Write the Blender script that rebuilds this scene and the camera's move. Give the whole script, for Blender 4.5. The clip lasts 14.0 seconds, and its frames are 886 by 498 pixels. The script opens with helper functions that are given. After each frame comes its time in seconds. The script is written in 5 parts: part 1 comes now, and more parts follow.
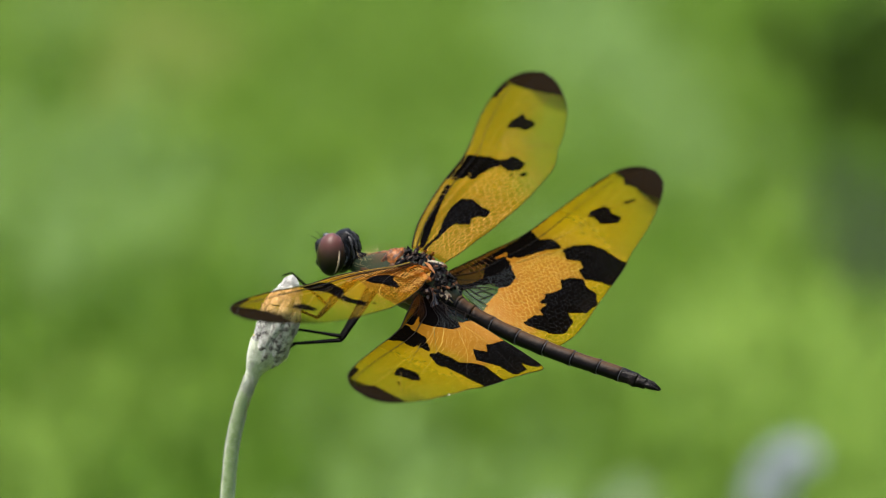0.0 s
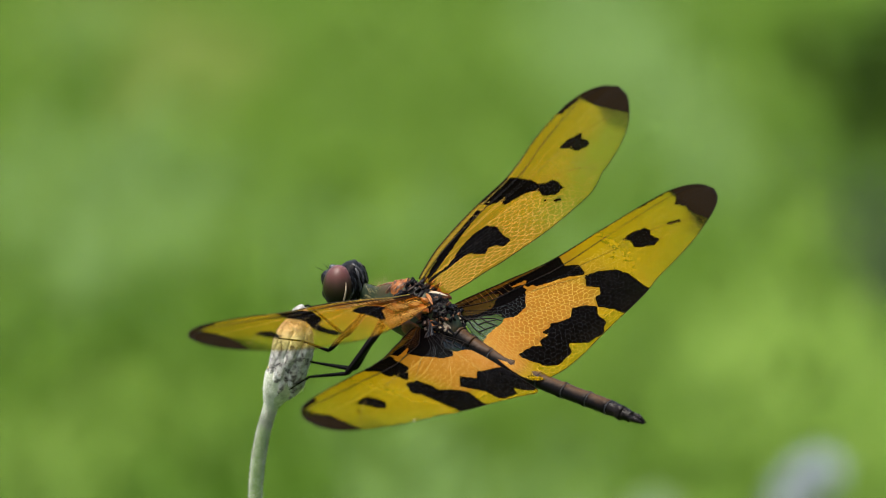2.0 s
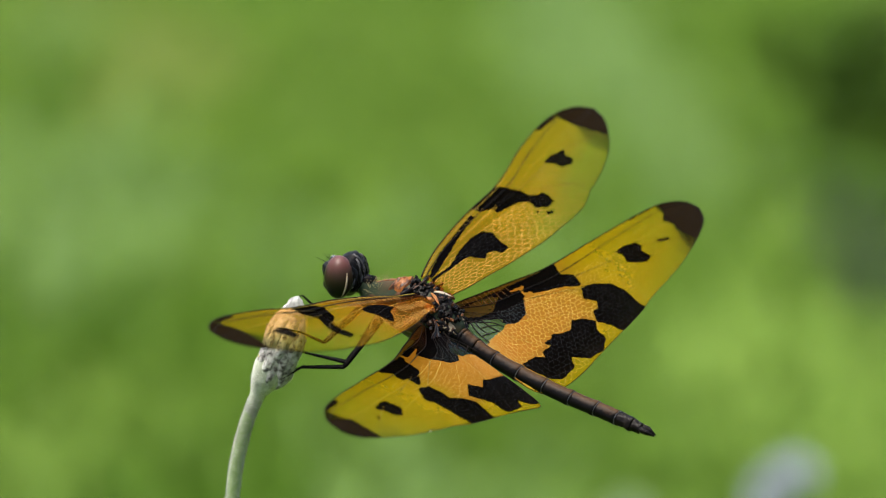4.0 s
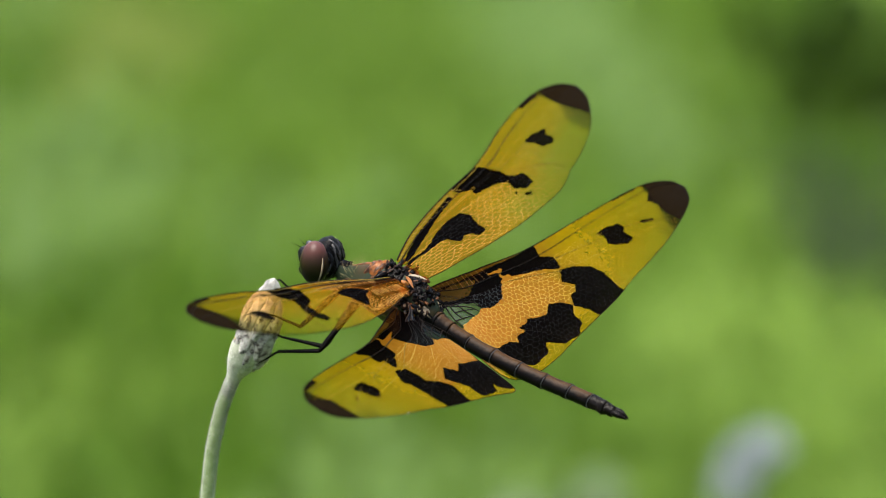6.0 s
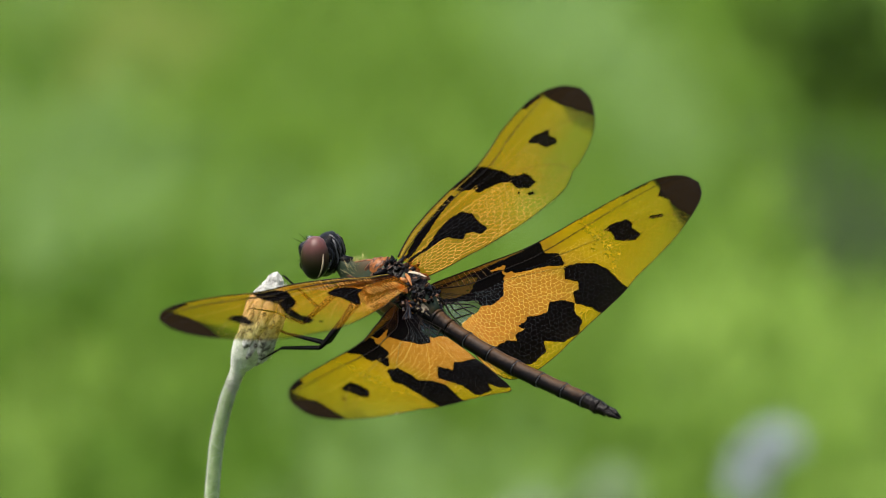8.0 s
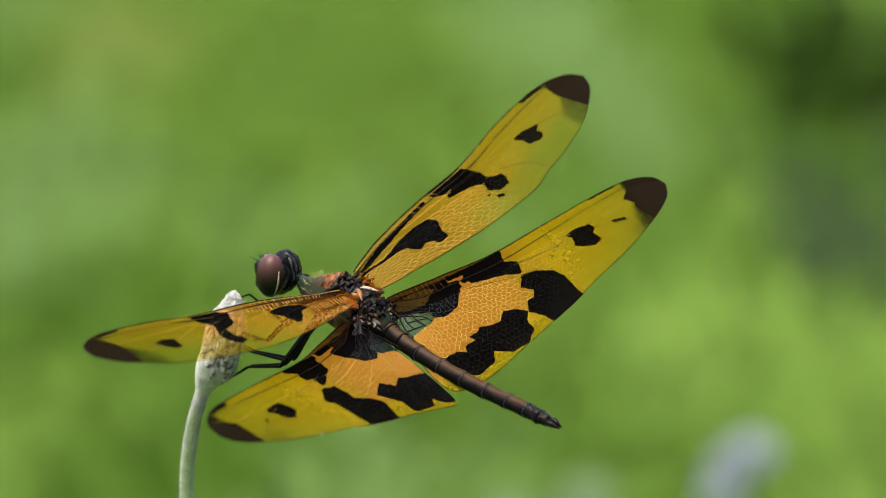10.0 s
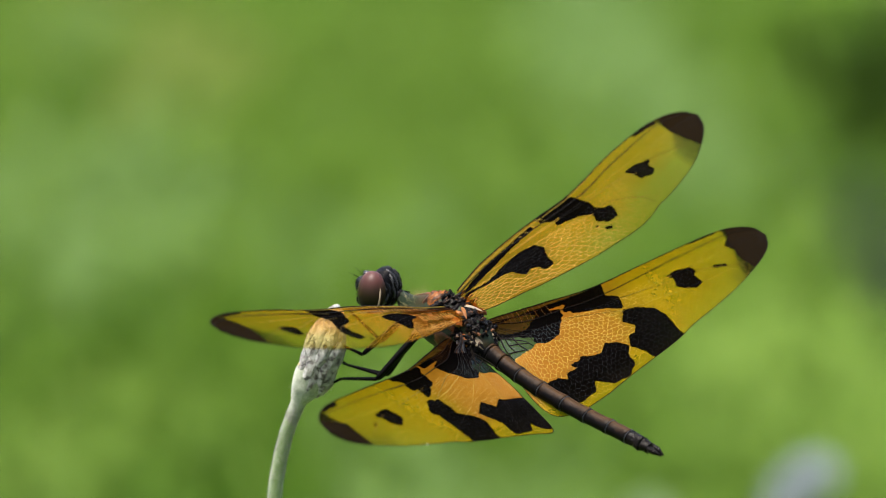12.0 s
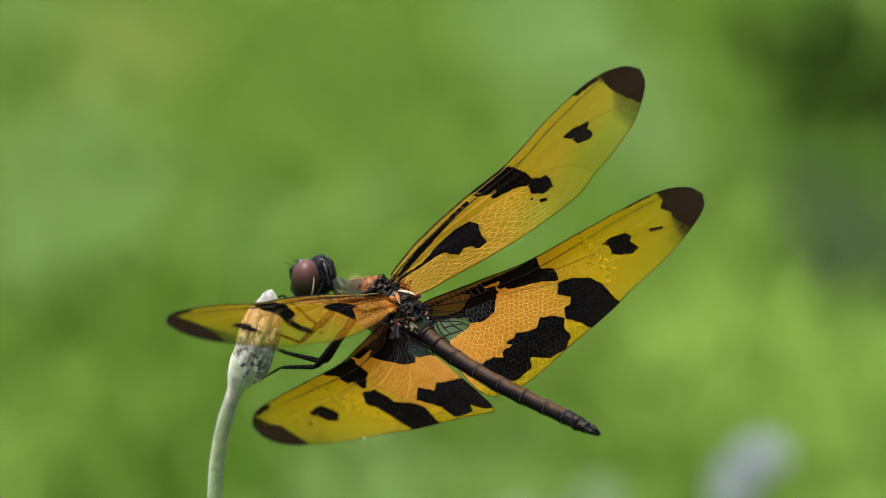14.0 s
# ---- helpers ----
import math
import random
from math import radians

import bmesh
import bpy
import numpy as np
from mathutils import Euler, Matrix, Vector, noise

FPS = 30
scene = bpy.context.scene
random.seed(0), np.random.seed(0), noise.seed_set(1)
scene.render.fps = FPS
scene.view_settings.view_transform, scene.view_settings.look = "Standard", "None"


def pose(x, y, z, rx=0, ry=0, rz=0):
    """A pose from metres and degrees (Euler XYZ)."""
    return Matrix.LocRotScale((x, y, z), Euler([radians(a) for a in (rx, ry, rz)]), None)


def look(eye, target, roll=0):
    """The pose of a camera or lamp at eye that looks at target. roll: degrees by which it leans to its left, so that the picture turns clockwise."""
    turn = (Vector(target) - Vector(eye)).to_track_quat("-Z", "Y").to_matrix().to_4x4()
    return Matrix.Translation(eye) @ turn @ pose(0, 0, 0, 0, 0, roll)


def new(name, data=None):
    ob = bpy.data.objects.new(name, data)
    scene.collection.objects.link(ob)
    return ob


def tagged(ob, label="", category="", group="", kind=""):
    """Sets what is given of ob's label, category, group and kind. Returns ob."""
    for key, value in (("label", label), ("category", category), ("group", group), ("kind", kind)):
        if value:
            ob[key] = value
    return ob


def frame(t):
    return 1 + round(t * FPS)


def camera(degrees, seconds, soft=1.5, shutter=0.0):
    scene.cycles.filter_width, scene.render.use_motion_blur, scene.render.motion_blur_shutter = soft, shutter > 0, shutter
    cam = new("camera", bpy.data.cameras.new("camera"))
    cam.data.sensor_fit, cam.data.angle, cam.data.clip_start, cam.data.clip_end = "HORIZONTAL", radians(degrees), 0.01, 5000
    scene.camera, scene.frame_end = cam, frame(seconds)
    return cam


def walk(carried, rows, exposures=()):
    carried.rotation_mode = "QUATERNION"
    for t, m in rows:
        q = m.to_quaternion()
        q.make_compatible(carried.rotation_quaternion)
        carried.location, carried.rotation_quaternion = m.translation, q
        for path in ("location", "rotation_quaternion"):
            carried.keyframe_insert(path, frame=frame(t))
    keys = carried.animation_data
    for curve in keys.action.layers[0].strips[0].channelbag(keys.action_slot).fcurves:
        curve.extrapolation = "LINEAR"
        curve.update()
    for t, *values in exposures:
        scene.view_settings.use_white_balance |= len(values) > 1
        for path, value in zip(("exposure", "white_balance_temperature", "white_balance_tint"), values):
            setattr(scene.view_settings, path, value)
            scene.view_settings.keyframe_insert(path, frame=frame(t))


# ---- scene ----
LENS, EYE, TILT = 14.0, 1.0, -13.0
cam = camera(LENS, 14.0, soft=0.75)
cam.data.dof.use_dof = True
cam.data.dof.focus_distance = 0.403
cam.data.dof.aperture_fstop = 22.0
# the hand-held camera stands and sways: seconds, turn to its left, tilt up
CAMERA_ROWS = [
    (0, 0.13, -0.21),
    (0.5, -0.11, -0.21),
    (1, -0.12, -0.21),
    (1.5, 0.00, 0.02),
    (2, 0.52, 0.00),
    (2.2, 0.43, 0.20),
    (4.3, -0.04, -0.05),
    (4.5, -0.26, -0.20),
    (5, -0.40, -0.34),
    (5.5, -0.56, -0.19),
    (6, -0.38, -0.35),
    (6.5, -0.56, -0.24),
    (7, -0.92, -0.14),
    (7.5, -0.48, -0.21),
    (8, -0.16, -0.43),
    (8.5, -0.74, -0.92),
    (11, -0.09, 0.09),
    (11.5, 0.27, 0.00),
    (12, 0.45, 0.04),
    (12.5, 0.18, -0.16),
    (13, -0.45, 0.00),
    (13.5, -0.09, -0.09),
    (14, -0.40, -0.21),
]
walk(cam, [(t, pose(0, 0, EYE, 90 + TILT + up, 0, turn)) for t, turn, up in CAMERA_ROWS])

# ---- light: a bright, thinly overcast sky ----
SUN_HEIGHT, SUN_ROUND = radians(76), radians(250)
world = bpy.data.worlds.new("sky")
scene.world = world
world.use_nodes = True
wn = world.node_tree
sky = wn.nodes.new("ShaderNodeTexSky")
sky.sky_type, sky.sun_disc = "NISHITA", False
sky.sun_elevation, sky.sun_rotation = SUN_HEIGHT, SUN_ROUND
sky.dust_density, sky.air_density = 6.0, 1.0
wn.links.new(sky.outputs[0], wn.nodes["Background"].inputs[0])
wn.nodes["Background"].inputs[1].default_value = 0.10
sun_data = bpy.data.lights.new("sun", "SUN")
sun_data.energy, sun_data.angle, sun_data.color = 1.9, radians(30), (1.0, 0.95, 0.85)
sun = new("sun", sun_data)
sun.matrix_world = look((0, 0, 0), (-math.sin(SUN_ROUND) * math.cos(SUN_HEIGHT), -math.cos(SUN_ROUND) * math.cos(SUN_HEIGHT), -math.sin(SUN_HEIGHT)))
scene.view_settings.exposure = 2.05

# ---- materials ----
def material(name, rough=0.5, metal=0.0):
    m = bpy.data.materials.new(name)
    m.use_nodes = True
    b = m.node_tree.nodes["Principled BSDF"]
    b.inputs["Roughness"].default_value, b.inputs["Metallic"].default_value = rough, metal
    return m, m.node_tree, b


def node(nt, kind, **values):
    n = nt.nodes.new(kind)
    for key, value in values.items():
        n.inputs[key.replace("_", " ")].default_value = value
    return n


def ramp(nt, source, stops):
    r = nt.nodes.new("ShaderNodeValToRGB")
    while len(r.color_ramp.elements) < len(stops):
        r.color_ramp.elements.new(0.5)
    for e, (at, col) in zip(r.color_ramp.elements, stops):
        e.position, e.color = at, (*col, 1)
    nt.links.new(source, r.inputs[0])
    return r


def coords(nt, kind="Object"):
    return nt.nodes.new("ShaderNodeTexCoord").outputs[kind]


def noise_tex(nt, scale, detail=4.0, where=None, rough=0.55):
    n = node(nt, "ShaderNodeTexNoise", Scale=scale, Detail=detail, Roughness=rough)
    nt.links.new(where or coords(nt), n.inputs["Vector"])
    return n


def relief(nt, b, source, strength, distance):
    bump = node(nt, "ShaderNodeBump", Strength=strength, Distance=distance)
    nt.links.new(source, bump.inputs["Height"])
    nt.links.new(bump.outputs[0], b.inputs["Normal"])
    return bump


def mottled(name, stops, scale, rough=0.5, metal=0.0, bump=0.3, bump_scale=None, depth=0.0002, sheen=0.0, gloss=0.15):
    """A surface whose colour wanders between the stops, with a finer relief."""
    m, nt, b = material(name, rough, metal)
    b.inputs["Specular IOR Level"].default_value = gloss
    big = noise_tex(nt, scale)
    fine = noise_tex(nt, bump_scale or scale * 6)
    r = ramp(nt, big.outputs["Fac"], stops)
    nt.links.new(r.outputs[0], b.inputs["Base Color"])
    rr = node(nt, "ShaderNodeMapRange", To_Min=max(rough - 0.12, 0.05), To_Max=min(rough + 0.15, 1))
    nt.links.new(fine.outputs["Fac"], rr.inputs[0])
    nt.links.new(rr.outputs[0], b.inputs["Roughness"])
    relief(nt, b, fine.outputs["Fac"], bump, depth)
    if sheen:
        b.inputs["Sheen Weight"].default_value = sheen
    return m


def membrane(name, stops, span, clear, glow=0.5, gloss=0.0, tint=None):
    """A wing's skin: coloured glass and stained horn together, its stain changing from the root to the tip (span in metres)."""
    m, nt, b = material(name, 0.35)
    b.inputs["Specular IOR Level"].default_value = gloss
    out = nt.nodes["Material Output"]
    where = coords(nt)
    sep = nt.nodes.new("ShaderNodeSeparateXYZ")
    nt.links.new(where, sep.inputs[0])
    far = nt.nodes.new("ShaderNodeMath")
    far.operation = "ABSOLUTE"
    nt.links.new(sep.outputs[1], far.inputs[0])
    wander = noise_tex(nt, 260, 3, where)
    reach = node(nt, "ShaderNodeMapRange", From_Max=span)
    back = node(nt, "ShaderNodeMapRange", From_Min=-0.0095, From_Max=-0.0145, To_Max=0.02)
    nt.links.new(sep.outputs[0], back.inputs[0])
    edge = nt.nodes.new("ShaderNodeMath")
    nt.links.new(far.outputs[0], edge.inputs[0])
    nt.links.new(back.outputs[0], edge.inputs[1])
    nt.links.new(edge.outputs[0], reach.inputs[0])
    shift = nt.nodes.new("ShaderNodeMath")
    shift.operation = "MULTIPLY_ADD"
    shift.inputs[1].default_value = 0.16
    nt.links.new(wander.outputs["Fac"], shift.inputs[0])
    nt.links.new(reach.outputs[0], shift.inputs[2])
    r = ramp(nt, shift.outputs[0], stops)
    grain = noise_tex(nt, 1500, 2, where)
    hsv = nt.nodes.new("ShaderNodeHueSaturation")
    val = node(nt, "ShaderNodeMapRange", To_Min=0.8, To_Max=1.2)
    nt.links.new(grain.outputs["Fac"], val.inputs[0])
    nt.links.new(val.outputs[0], hsv.inputs["Value"])
    nt.links.new(r.outputs[0], hsv.inputs["Color"])
    # the pigment that the wing carries: a smoky brown towards the tip, paler towards the hind edge
    smoky, paler = nt.nodes.new("ShaderNodeAttribute"), nt.nodes.new("ShaderNodeAttribute")
    smoky.attribute_name, paler.attribute_name = "smoke", "thin"
    soot = nt.nodes.new("ShaderNodeMix")
    soot.data_type = "RGBA"
    soot.inputs[7].default_value = (0.006, 0.004, 0.002, 1)
    strong = nt.nodes.new("ShaderNodeMath")
    strong.operation, strong.inputs[1].default_value, strong.use_clamp = "MULTIPLY", 2.4, True
    nt.links.new(smoky.outputs["Fac"], strong.inputs[0])
    nt.links.new(strong.outputs[0], soot.inputs[0])
    nt.links.new(hsv.outputs[0], soot.inputs[6])
    col = soot.outputs[2]
    nt.links.new(col, b.inputs["Base Color"])
    relief(nt, b, grain.outputs["Fac"], 0.25, 0.00005)
    thin = nt.nodes.new("ShaderNodeBsdfTranslucent")
    nt.links.new(col, thin.inputs[0])
    mix = nt.nodes.new("ShaderNodeMixShader")
    mix.inputs[0].default_value = glow
    nt.links.new(b.outputs[0], mix.inputs[1])
    nt.links.new(thin.outputs[0], mix.inputs[2])
    glass = nt.nodes.new("ShaderNodeBsdfTransparent")
    if tint:
        fade = nt.nodes.new("ShaderNodeMix")
        fade.data_type = "RGBA"
        fade.inputs[6].default_value, fade.inputs[7].default_value = (*tint, 1), (0.88, 0.79, 0.38, 1)
        nt.links.new(paler.outputs["Fac"], fade.inputs[0])
        nt.links.new(fade.outputs[2], glass.inputs[0])
    else:
        pale = nt.nodes.new("ShaderNodeGamma")
        pale.inputs[1].default_value = 0.3
        nt.links.new(col, pale.inputs[0])
        nt.links.new(pale.outputs[0], glass.inputs[0])
    see = nt.nodes.new("ShaderNodeMapRange")
    see.inputs["To Min"].default_value, see.inputs["To Max"].default_value = clear[0], clear[1]
    nt.links.new(reach.outputs[0], see.inputs[0])
    more = nt.nodes.new("ShaderNodeMath")
    more.operation, more.inputs[1].default_value = "MULTIPLY_ADD", 0.17
    nt.links.new(paler.outputs["Fac"], more.inputs[0])
    nt.links.new(see.outputs[0], more.inputs[2])
    less = nt.nodes.new("ShaderNodeMath")
    less.operation, less.inputs[1].default_value, less.use_clamp = "MULTIPLY_ADD", -0.7, True
    nt.links.new(smoky.outputs["Fac"], less.inputs[0])
    nt.links.new(more.outputs[0], less.inputs[2])
    both = nt.nodes.new("ShaderNodeMixShader")
    nt.links.new(less.outputs[0], both.inputs[0])
    nt.links.new(mix.outputs[0], both.inputs[1])
    nt.links.new(glass.outputs[0], both.inputs[2])
    nt.links.new(both.outputs[0], out.inputs[0])
    return m


AMBER, GOLD, ORANGE = (0.23, 0.142, 0.002), (0.19, 0.1, 0.005), (0.225, 0.083, 0.013)
fore_skin = membrane("amber fore wing skin", [(0.0, (0.2, 0.065, 0.005)), (0.3, (0.3, 0.115, 0.005)), (0.5, (0.42, 0.2, 0.004)), (0.68, (0.35, 0.21, 0.003)), (1.0, (0.29, 0.21, 0.002))], 0.038, (0.74, 0.76), tint=(1.0, 0.57, 0.25))
# left wing's copy of fore_skin; the body's show-through is painted into its root
left_fore_skin = membrane("left fore wing skin with painted show-through", [(0.0, (0.115, 0.038, 0.004)), (0.3, (0.17, 0.066, 0.005)), (0.5, (0.3, 0.138, 0.004)), (0.68, (0.3, 0.17, 0.003)), (1.0, (0.26, 0.18, 0.002))], 0.038, (0.45, 0.82), tint=(1.0, 0.57, 0.3))
rust_skin = membrane("rust-brown root skin", [(0.0, (0.026, 0.007, 0.002)), (0.25, (0.05, 0.015, 0.002)), (0.4, (0.13, 0.05, 0.004)), (0.55, (0.26, 0.12, 0.004)), (1.0, (0.3, 0.15, 0.004))], 0.038, (0.2, 0.55))
hind_skin = membrane("amber hind wing skin", [(0.0, ORANGE), (0.44, (0.22, 0.09, 0.01)), (0.50, GOLD), (0.60, AMBER), (1.0, (0.18, 0.133, 0.003))], 0.034, (0.14, 0.57), tint=(0.92, 0.62, 0.13))
dark_skin = membrane("black-brown wing stain", [(0.0, (0.0012, 0.0011, 0.0013)), (0.6, (0.0012, 0.0009, 0.0008)), (0.85, (0.0025, 0.0017, 0.0013)), (1.0, (0.006, 0.004, 0.0025))], 0.038, (0.0, 0.05), 0.15, 0.0)
clear_skin = membrane("smoky blue-green root skin", [(0.0, (0.035, 0.04, 0.036)), (0.1, (0.09, 0.11, 0.11)), (0.2, (0.04, 0.05, 0.036)), (1.0, (0.05, 0.06, 0.05))], 0.02, (0.5, 0.5), tint=(0.52, 0.57, 0.54))
slate_skin = membrane("dark slate-blue root skin", [(0.0, (0.006, 0.008, 0.012)), (0.2, (0.012, 0.018, 0.026)), (1.0, (0.02, 0.028, 0.034))], 0.02, (0.12, 0.2), tint=(0.5, 0.6, 0.65))
smoke_skin = membrane("smoky brown root skin", [(0.0, (0.03, 0.017, 0.007)), (0.4, (0.034, 0.016, 0.005)), (1.0, (0.09, 0.042, 0.005))], 0.012, (0.12, 0.26))
pale_vein = mottled("pale yellow vein", [(0.3, (0.29, 0.172, 0.02)), (0.7, (0.37, 0.235, 0.045))], 600, 0.4)
dark_vein = mottled("dark brown vein", [(0.3, (0.001, 0.0009, 0.0008)), (0.7, (0.005, 0.003, 0.002))], 500, 0.5, gloss=0.05)
grey_vein = mottled("grey vein in the dark stain", [(0.3, (0.003, 0.003, 0.004)), (0.7, (0.010, 0.010, 0.012))], 500, 0.5, gloss=0.05)
honey_vein = mottled("honey vein", [(0.3, (0.21, 0.13, 0.005)), (0.7, (0.26, 0.17, 0.014))], 500, 0.4)
cream_flap = mottled("cream root flap", [(0.35, (0.17, 0.14, 0.1)), (0.7, (0.28, 0.24, 0.18))], 900, 0.45)
teal_vein = mottled("grey-teal vein", [(0.3, (0.02, 0.026, 0.028)), (0.7, (0.05, 0.06, 0.065))], 500, 0.5, gloss=0.05)
brown_vein = mottled("brown-amber vein", [(0.3, (0.035, 0.018, 0.003)), (0.7, (0.075, 0.04, 0.005))], 500, 0.4)
tan_vein = mottled("tan vein", [(0.3, (0.26, 0.135, 0.02)), (0.7, (0.34, 0.19, 0.04))], 600, 0.4)
branch_vein = mottled("thin brown vein", [(0.3, (0.03, 0.02, 0.002)), (0.7, (0.07, 0.045, 0.004))], 500, 0.5, gloss=0.05)
amber_vein = mottled("amber vein", [(0.3, (0.125, 0.088, 0.002)), (0.7, (0.165, 0.118, 0.004))], 500, 0.4)
thorax_green = mottled("dark metallic green-brown cuticle", [(0.3, (0.006, 0.012, 0.007)), (0.5, (0.015, 0.021, 0.012)), (0.72, (0.035, 0.022, 0.010))], 260, 0.45, 0.0, 0.5, 1500, 0.0001, gloss=0.08)
thorax_orange = mottled("orange-brown wing-root cuticle", [(0.4, (0.012, 0.004, 0.001)), (0.54, (0.1, 0.03, 0.003)), (0.74, (0.2, 0.07, 0.012))], 1500, 0.4, 0.0, 0.5, 2500, 0.0001)
black_cuticle = mottled("glossy black cuticle", [(0.35, (0.0018, 0.0016, 0.0016)), (0.7, (0.006, 0.0045, 0.004))], 900, 0.24, 0.0, 0.9, 1800, 0.00025, gloss=0.06)
head_black = mottled("shining black head cuticle", [(0.35, (0.0012, 0.0012, 0.0013)), (0.7, (0.004, 0.0035, 0.0035))], 700, 0.36, 0.0, 0.6, 1400, 0.0002, gloss=0.06)
pale_silver = mottled("pale shining cuticle", [(0.35, (0.012, 0.013, 0.015)), (0.7, (0.045, 0.05, 0.055))], 700, 0.25, 0.0, 0.3, 1500, 0.0001, gloss=0.25)
# grey colour stands for the silvery glints on the black nape folds
nape_glint = mottled("nape cuticle with painted grey glints", [(0.35, (0.012, 0.012, 0.013)), (0.7, (0.05, 0.05, 0.052))], 1400, 0.45, 0.0, 0.5, 2500, 0.0001, gloss=0.1)
silver_cuticle = mottled("silvery grey cuticle", [(0.35, (0.02, 0.021, 0.023)), (0.7, (0.11, 0.115, 0.12))], 900, 0.35, 0.0, 0.5, 2500, 0.0001)
slate_cuticle = mottled("slate-blue black cuticle", [(0.35, (0.003, 0.003, 0.004)), (0.7, (0.010, 0.011, 0.014))], 900, 0.35, 0.1, 0.4, 2500, 0.00006, gloss=0.08)
brown_cuticle = mottled("dark orange-brown cuticle", [(0.3, (0.012, 0.006, 0.004)), (0.5, (0.05, 0.02, 0.008)), (0.72, (0.11, 0.045, 0.015))], 600, 0.42, 0.0, 0.5, 2500, 0.0001)
amber_cuticle = mottled("amber cuticle", [(0.3, (0.10, 0.034, 0.007)), (0.5, (0.20, 0.076, 0.016)), (0.72, (0.29, 0.135, 0.036))], 600, 0.42, 0.0, 0.5, 2500, 0.0001)
pale_cuticle = mottled("cream cuticle", [(0.35, (0.12, 0.085, 0.05)), (0.7, (0.27, 0.22, 0.155))], 900, 0.45)


def abdomen_material():
    """Bronze-brown back, black flanks and a dark line along the keel."""
    m, nt, b = material("bronze-brown cuticle with black flanks", 0.42)
    b.inputs["Specular IOR Level"].default_value = 0.045
    where = coords(nt)
    sep = nt.nodes.new("ShaderNodeSeparateXYZ")
    nt.links.new(where, sep.inputs[0])
    side = nt.nodes.new("ShaderNodeMath")
    side.operation = "ABSOLUTE"
    nt.links.new(sep.outputs[1], side.inputs[0])
    n = noise_tex(nt, 700, 6, where, 0.7)
    add = nt.nodes.new("ShaderNodeMath")
    add.operation, add.inputs[1].default_value = "MULTIPLY_ADD", 0.0009
    nt.links.new(n.outputs["Fac"], add.inputs[0])
    nt.links.new(side.outputs[0], add.inputs[2])
    rng = node(nt, "ShaderNodeMapRange", From_Max=0.0014)
    nt.links.new(add.outputs[0], rng.inputs[0])
    r = ramp(nt, rng.outputs[0], [(0.2, (0.005, 0.003, 0.002)), (0.36, (0.036, 0.02, 0.009)), (0.6, (0.019, 0.010, 0.005)), (0.85, (0.002, 0.0018, 0.0018))])
    nt.links.new(r.outputs[0], b.inputs["Base Color"])
    fine = noise_tex(nt, 2500, 3, where)
    relief(nt, b, fine.outputs["Fac"], 0.5, 0.00008)
    return m


abdomen_brown = abdomen_material()
ring_grey = mottled("pale grey joint skin", [(0.3, (0.012, 0.013, 0.016)), (0.7, (0.05, 0.052, 0.06))], 900, 0.45)
hair_pale = mottled("pale golden hair", [(0.3, (0.2, 0.15, 0.06)), (0.7, (0.35, 0.28, 0.14))], 900, 0.6)
wool = mottled("grey-white wool", [(0.3, (0.11, 0.105, 0.1)), (0.42, (0.23, 0.23, 0.21)), (0.62, (0.35, 0.355, 0.33))], 900, 0.85, 0, 1.0, 4200, 0.0004, 0.4)
# the dark of the cracks in the lower wool is put into its colour
wool_cracked = mottled("grey-white wool with painted dark cracks", [(0.38, (0.022, 0.018, 0.015)), (0.45, (0.1, 0.092, 0.082)), (0.52, (0.21, 0.215, 0.19)), (0.7, (0.32, 0.325, 0.3))], 1700, 0.85, 0, 1.0, 5000, 0.0003, 0.4)
# groove shade between the bracts, put into the colour; bract tips wear it too
groove_dark = mottled("groove shade and bract-tip dark", [(0.3, (0.012, 0.014, 0.010)), (0.55, (0.035, 0.035, 0.03)), (0.75, (0.09, 0.085, 0.085))], 900, 0.85, 0, 0.8, 3500, 0.0002, 0.2)
calyx_wool = mottled("grey-green calyx wool", [(0.3, (0.13, 0.15, 0.10)), (0.5, (0.23, 0.255, 0.185)), (0.7, (0.33, 0.36, 0.28))], 700, 0.85, 0, 0.9, 3500, 0.00025, 0.4)
stem_green = mottled("downy grey-green stem", [(0.3, (0.13, 0.205, 0.055)), (0.5, (0.19, 0.27, 0.10)), (0.75, (0.28, 0.36, 0.18))], 1500, 0.8, 0, 0.8, 4000, 0.0002, 0.6)
leg_black = mottled("matt black leg", [(0.3, (0.0008, 0.0008, 0.0008)), (0.7, (0.0022, 0.002, 0.002))], 800, 0.5, gloss=0.025)


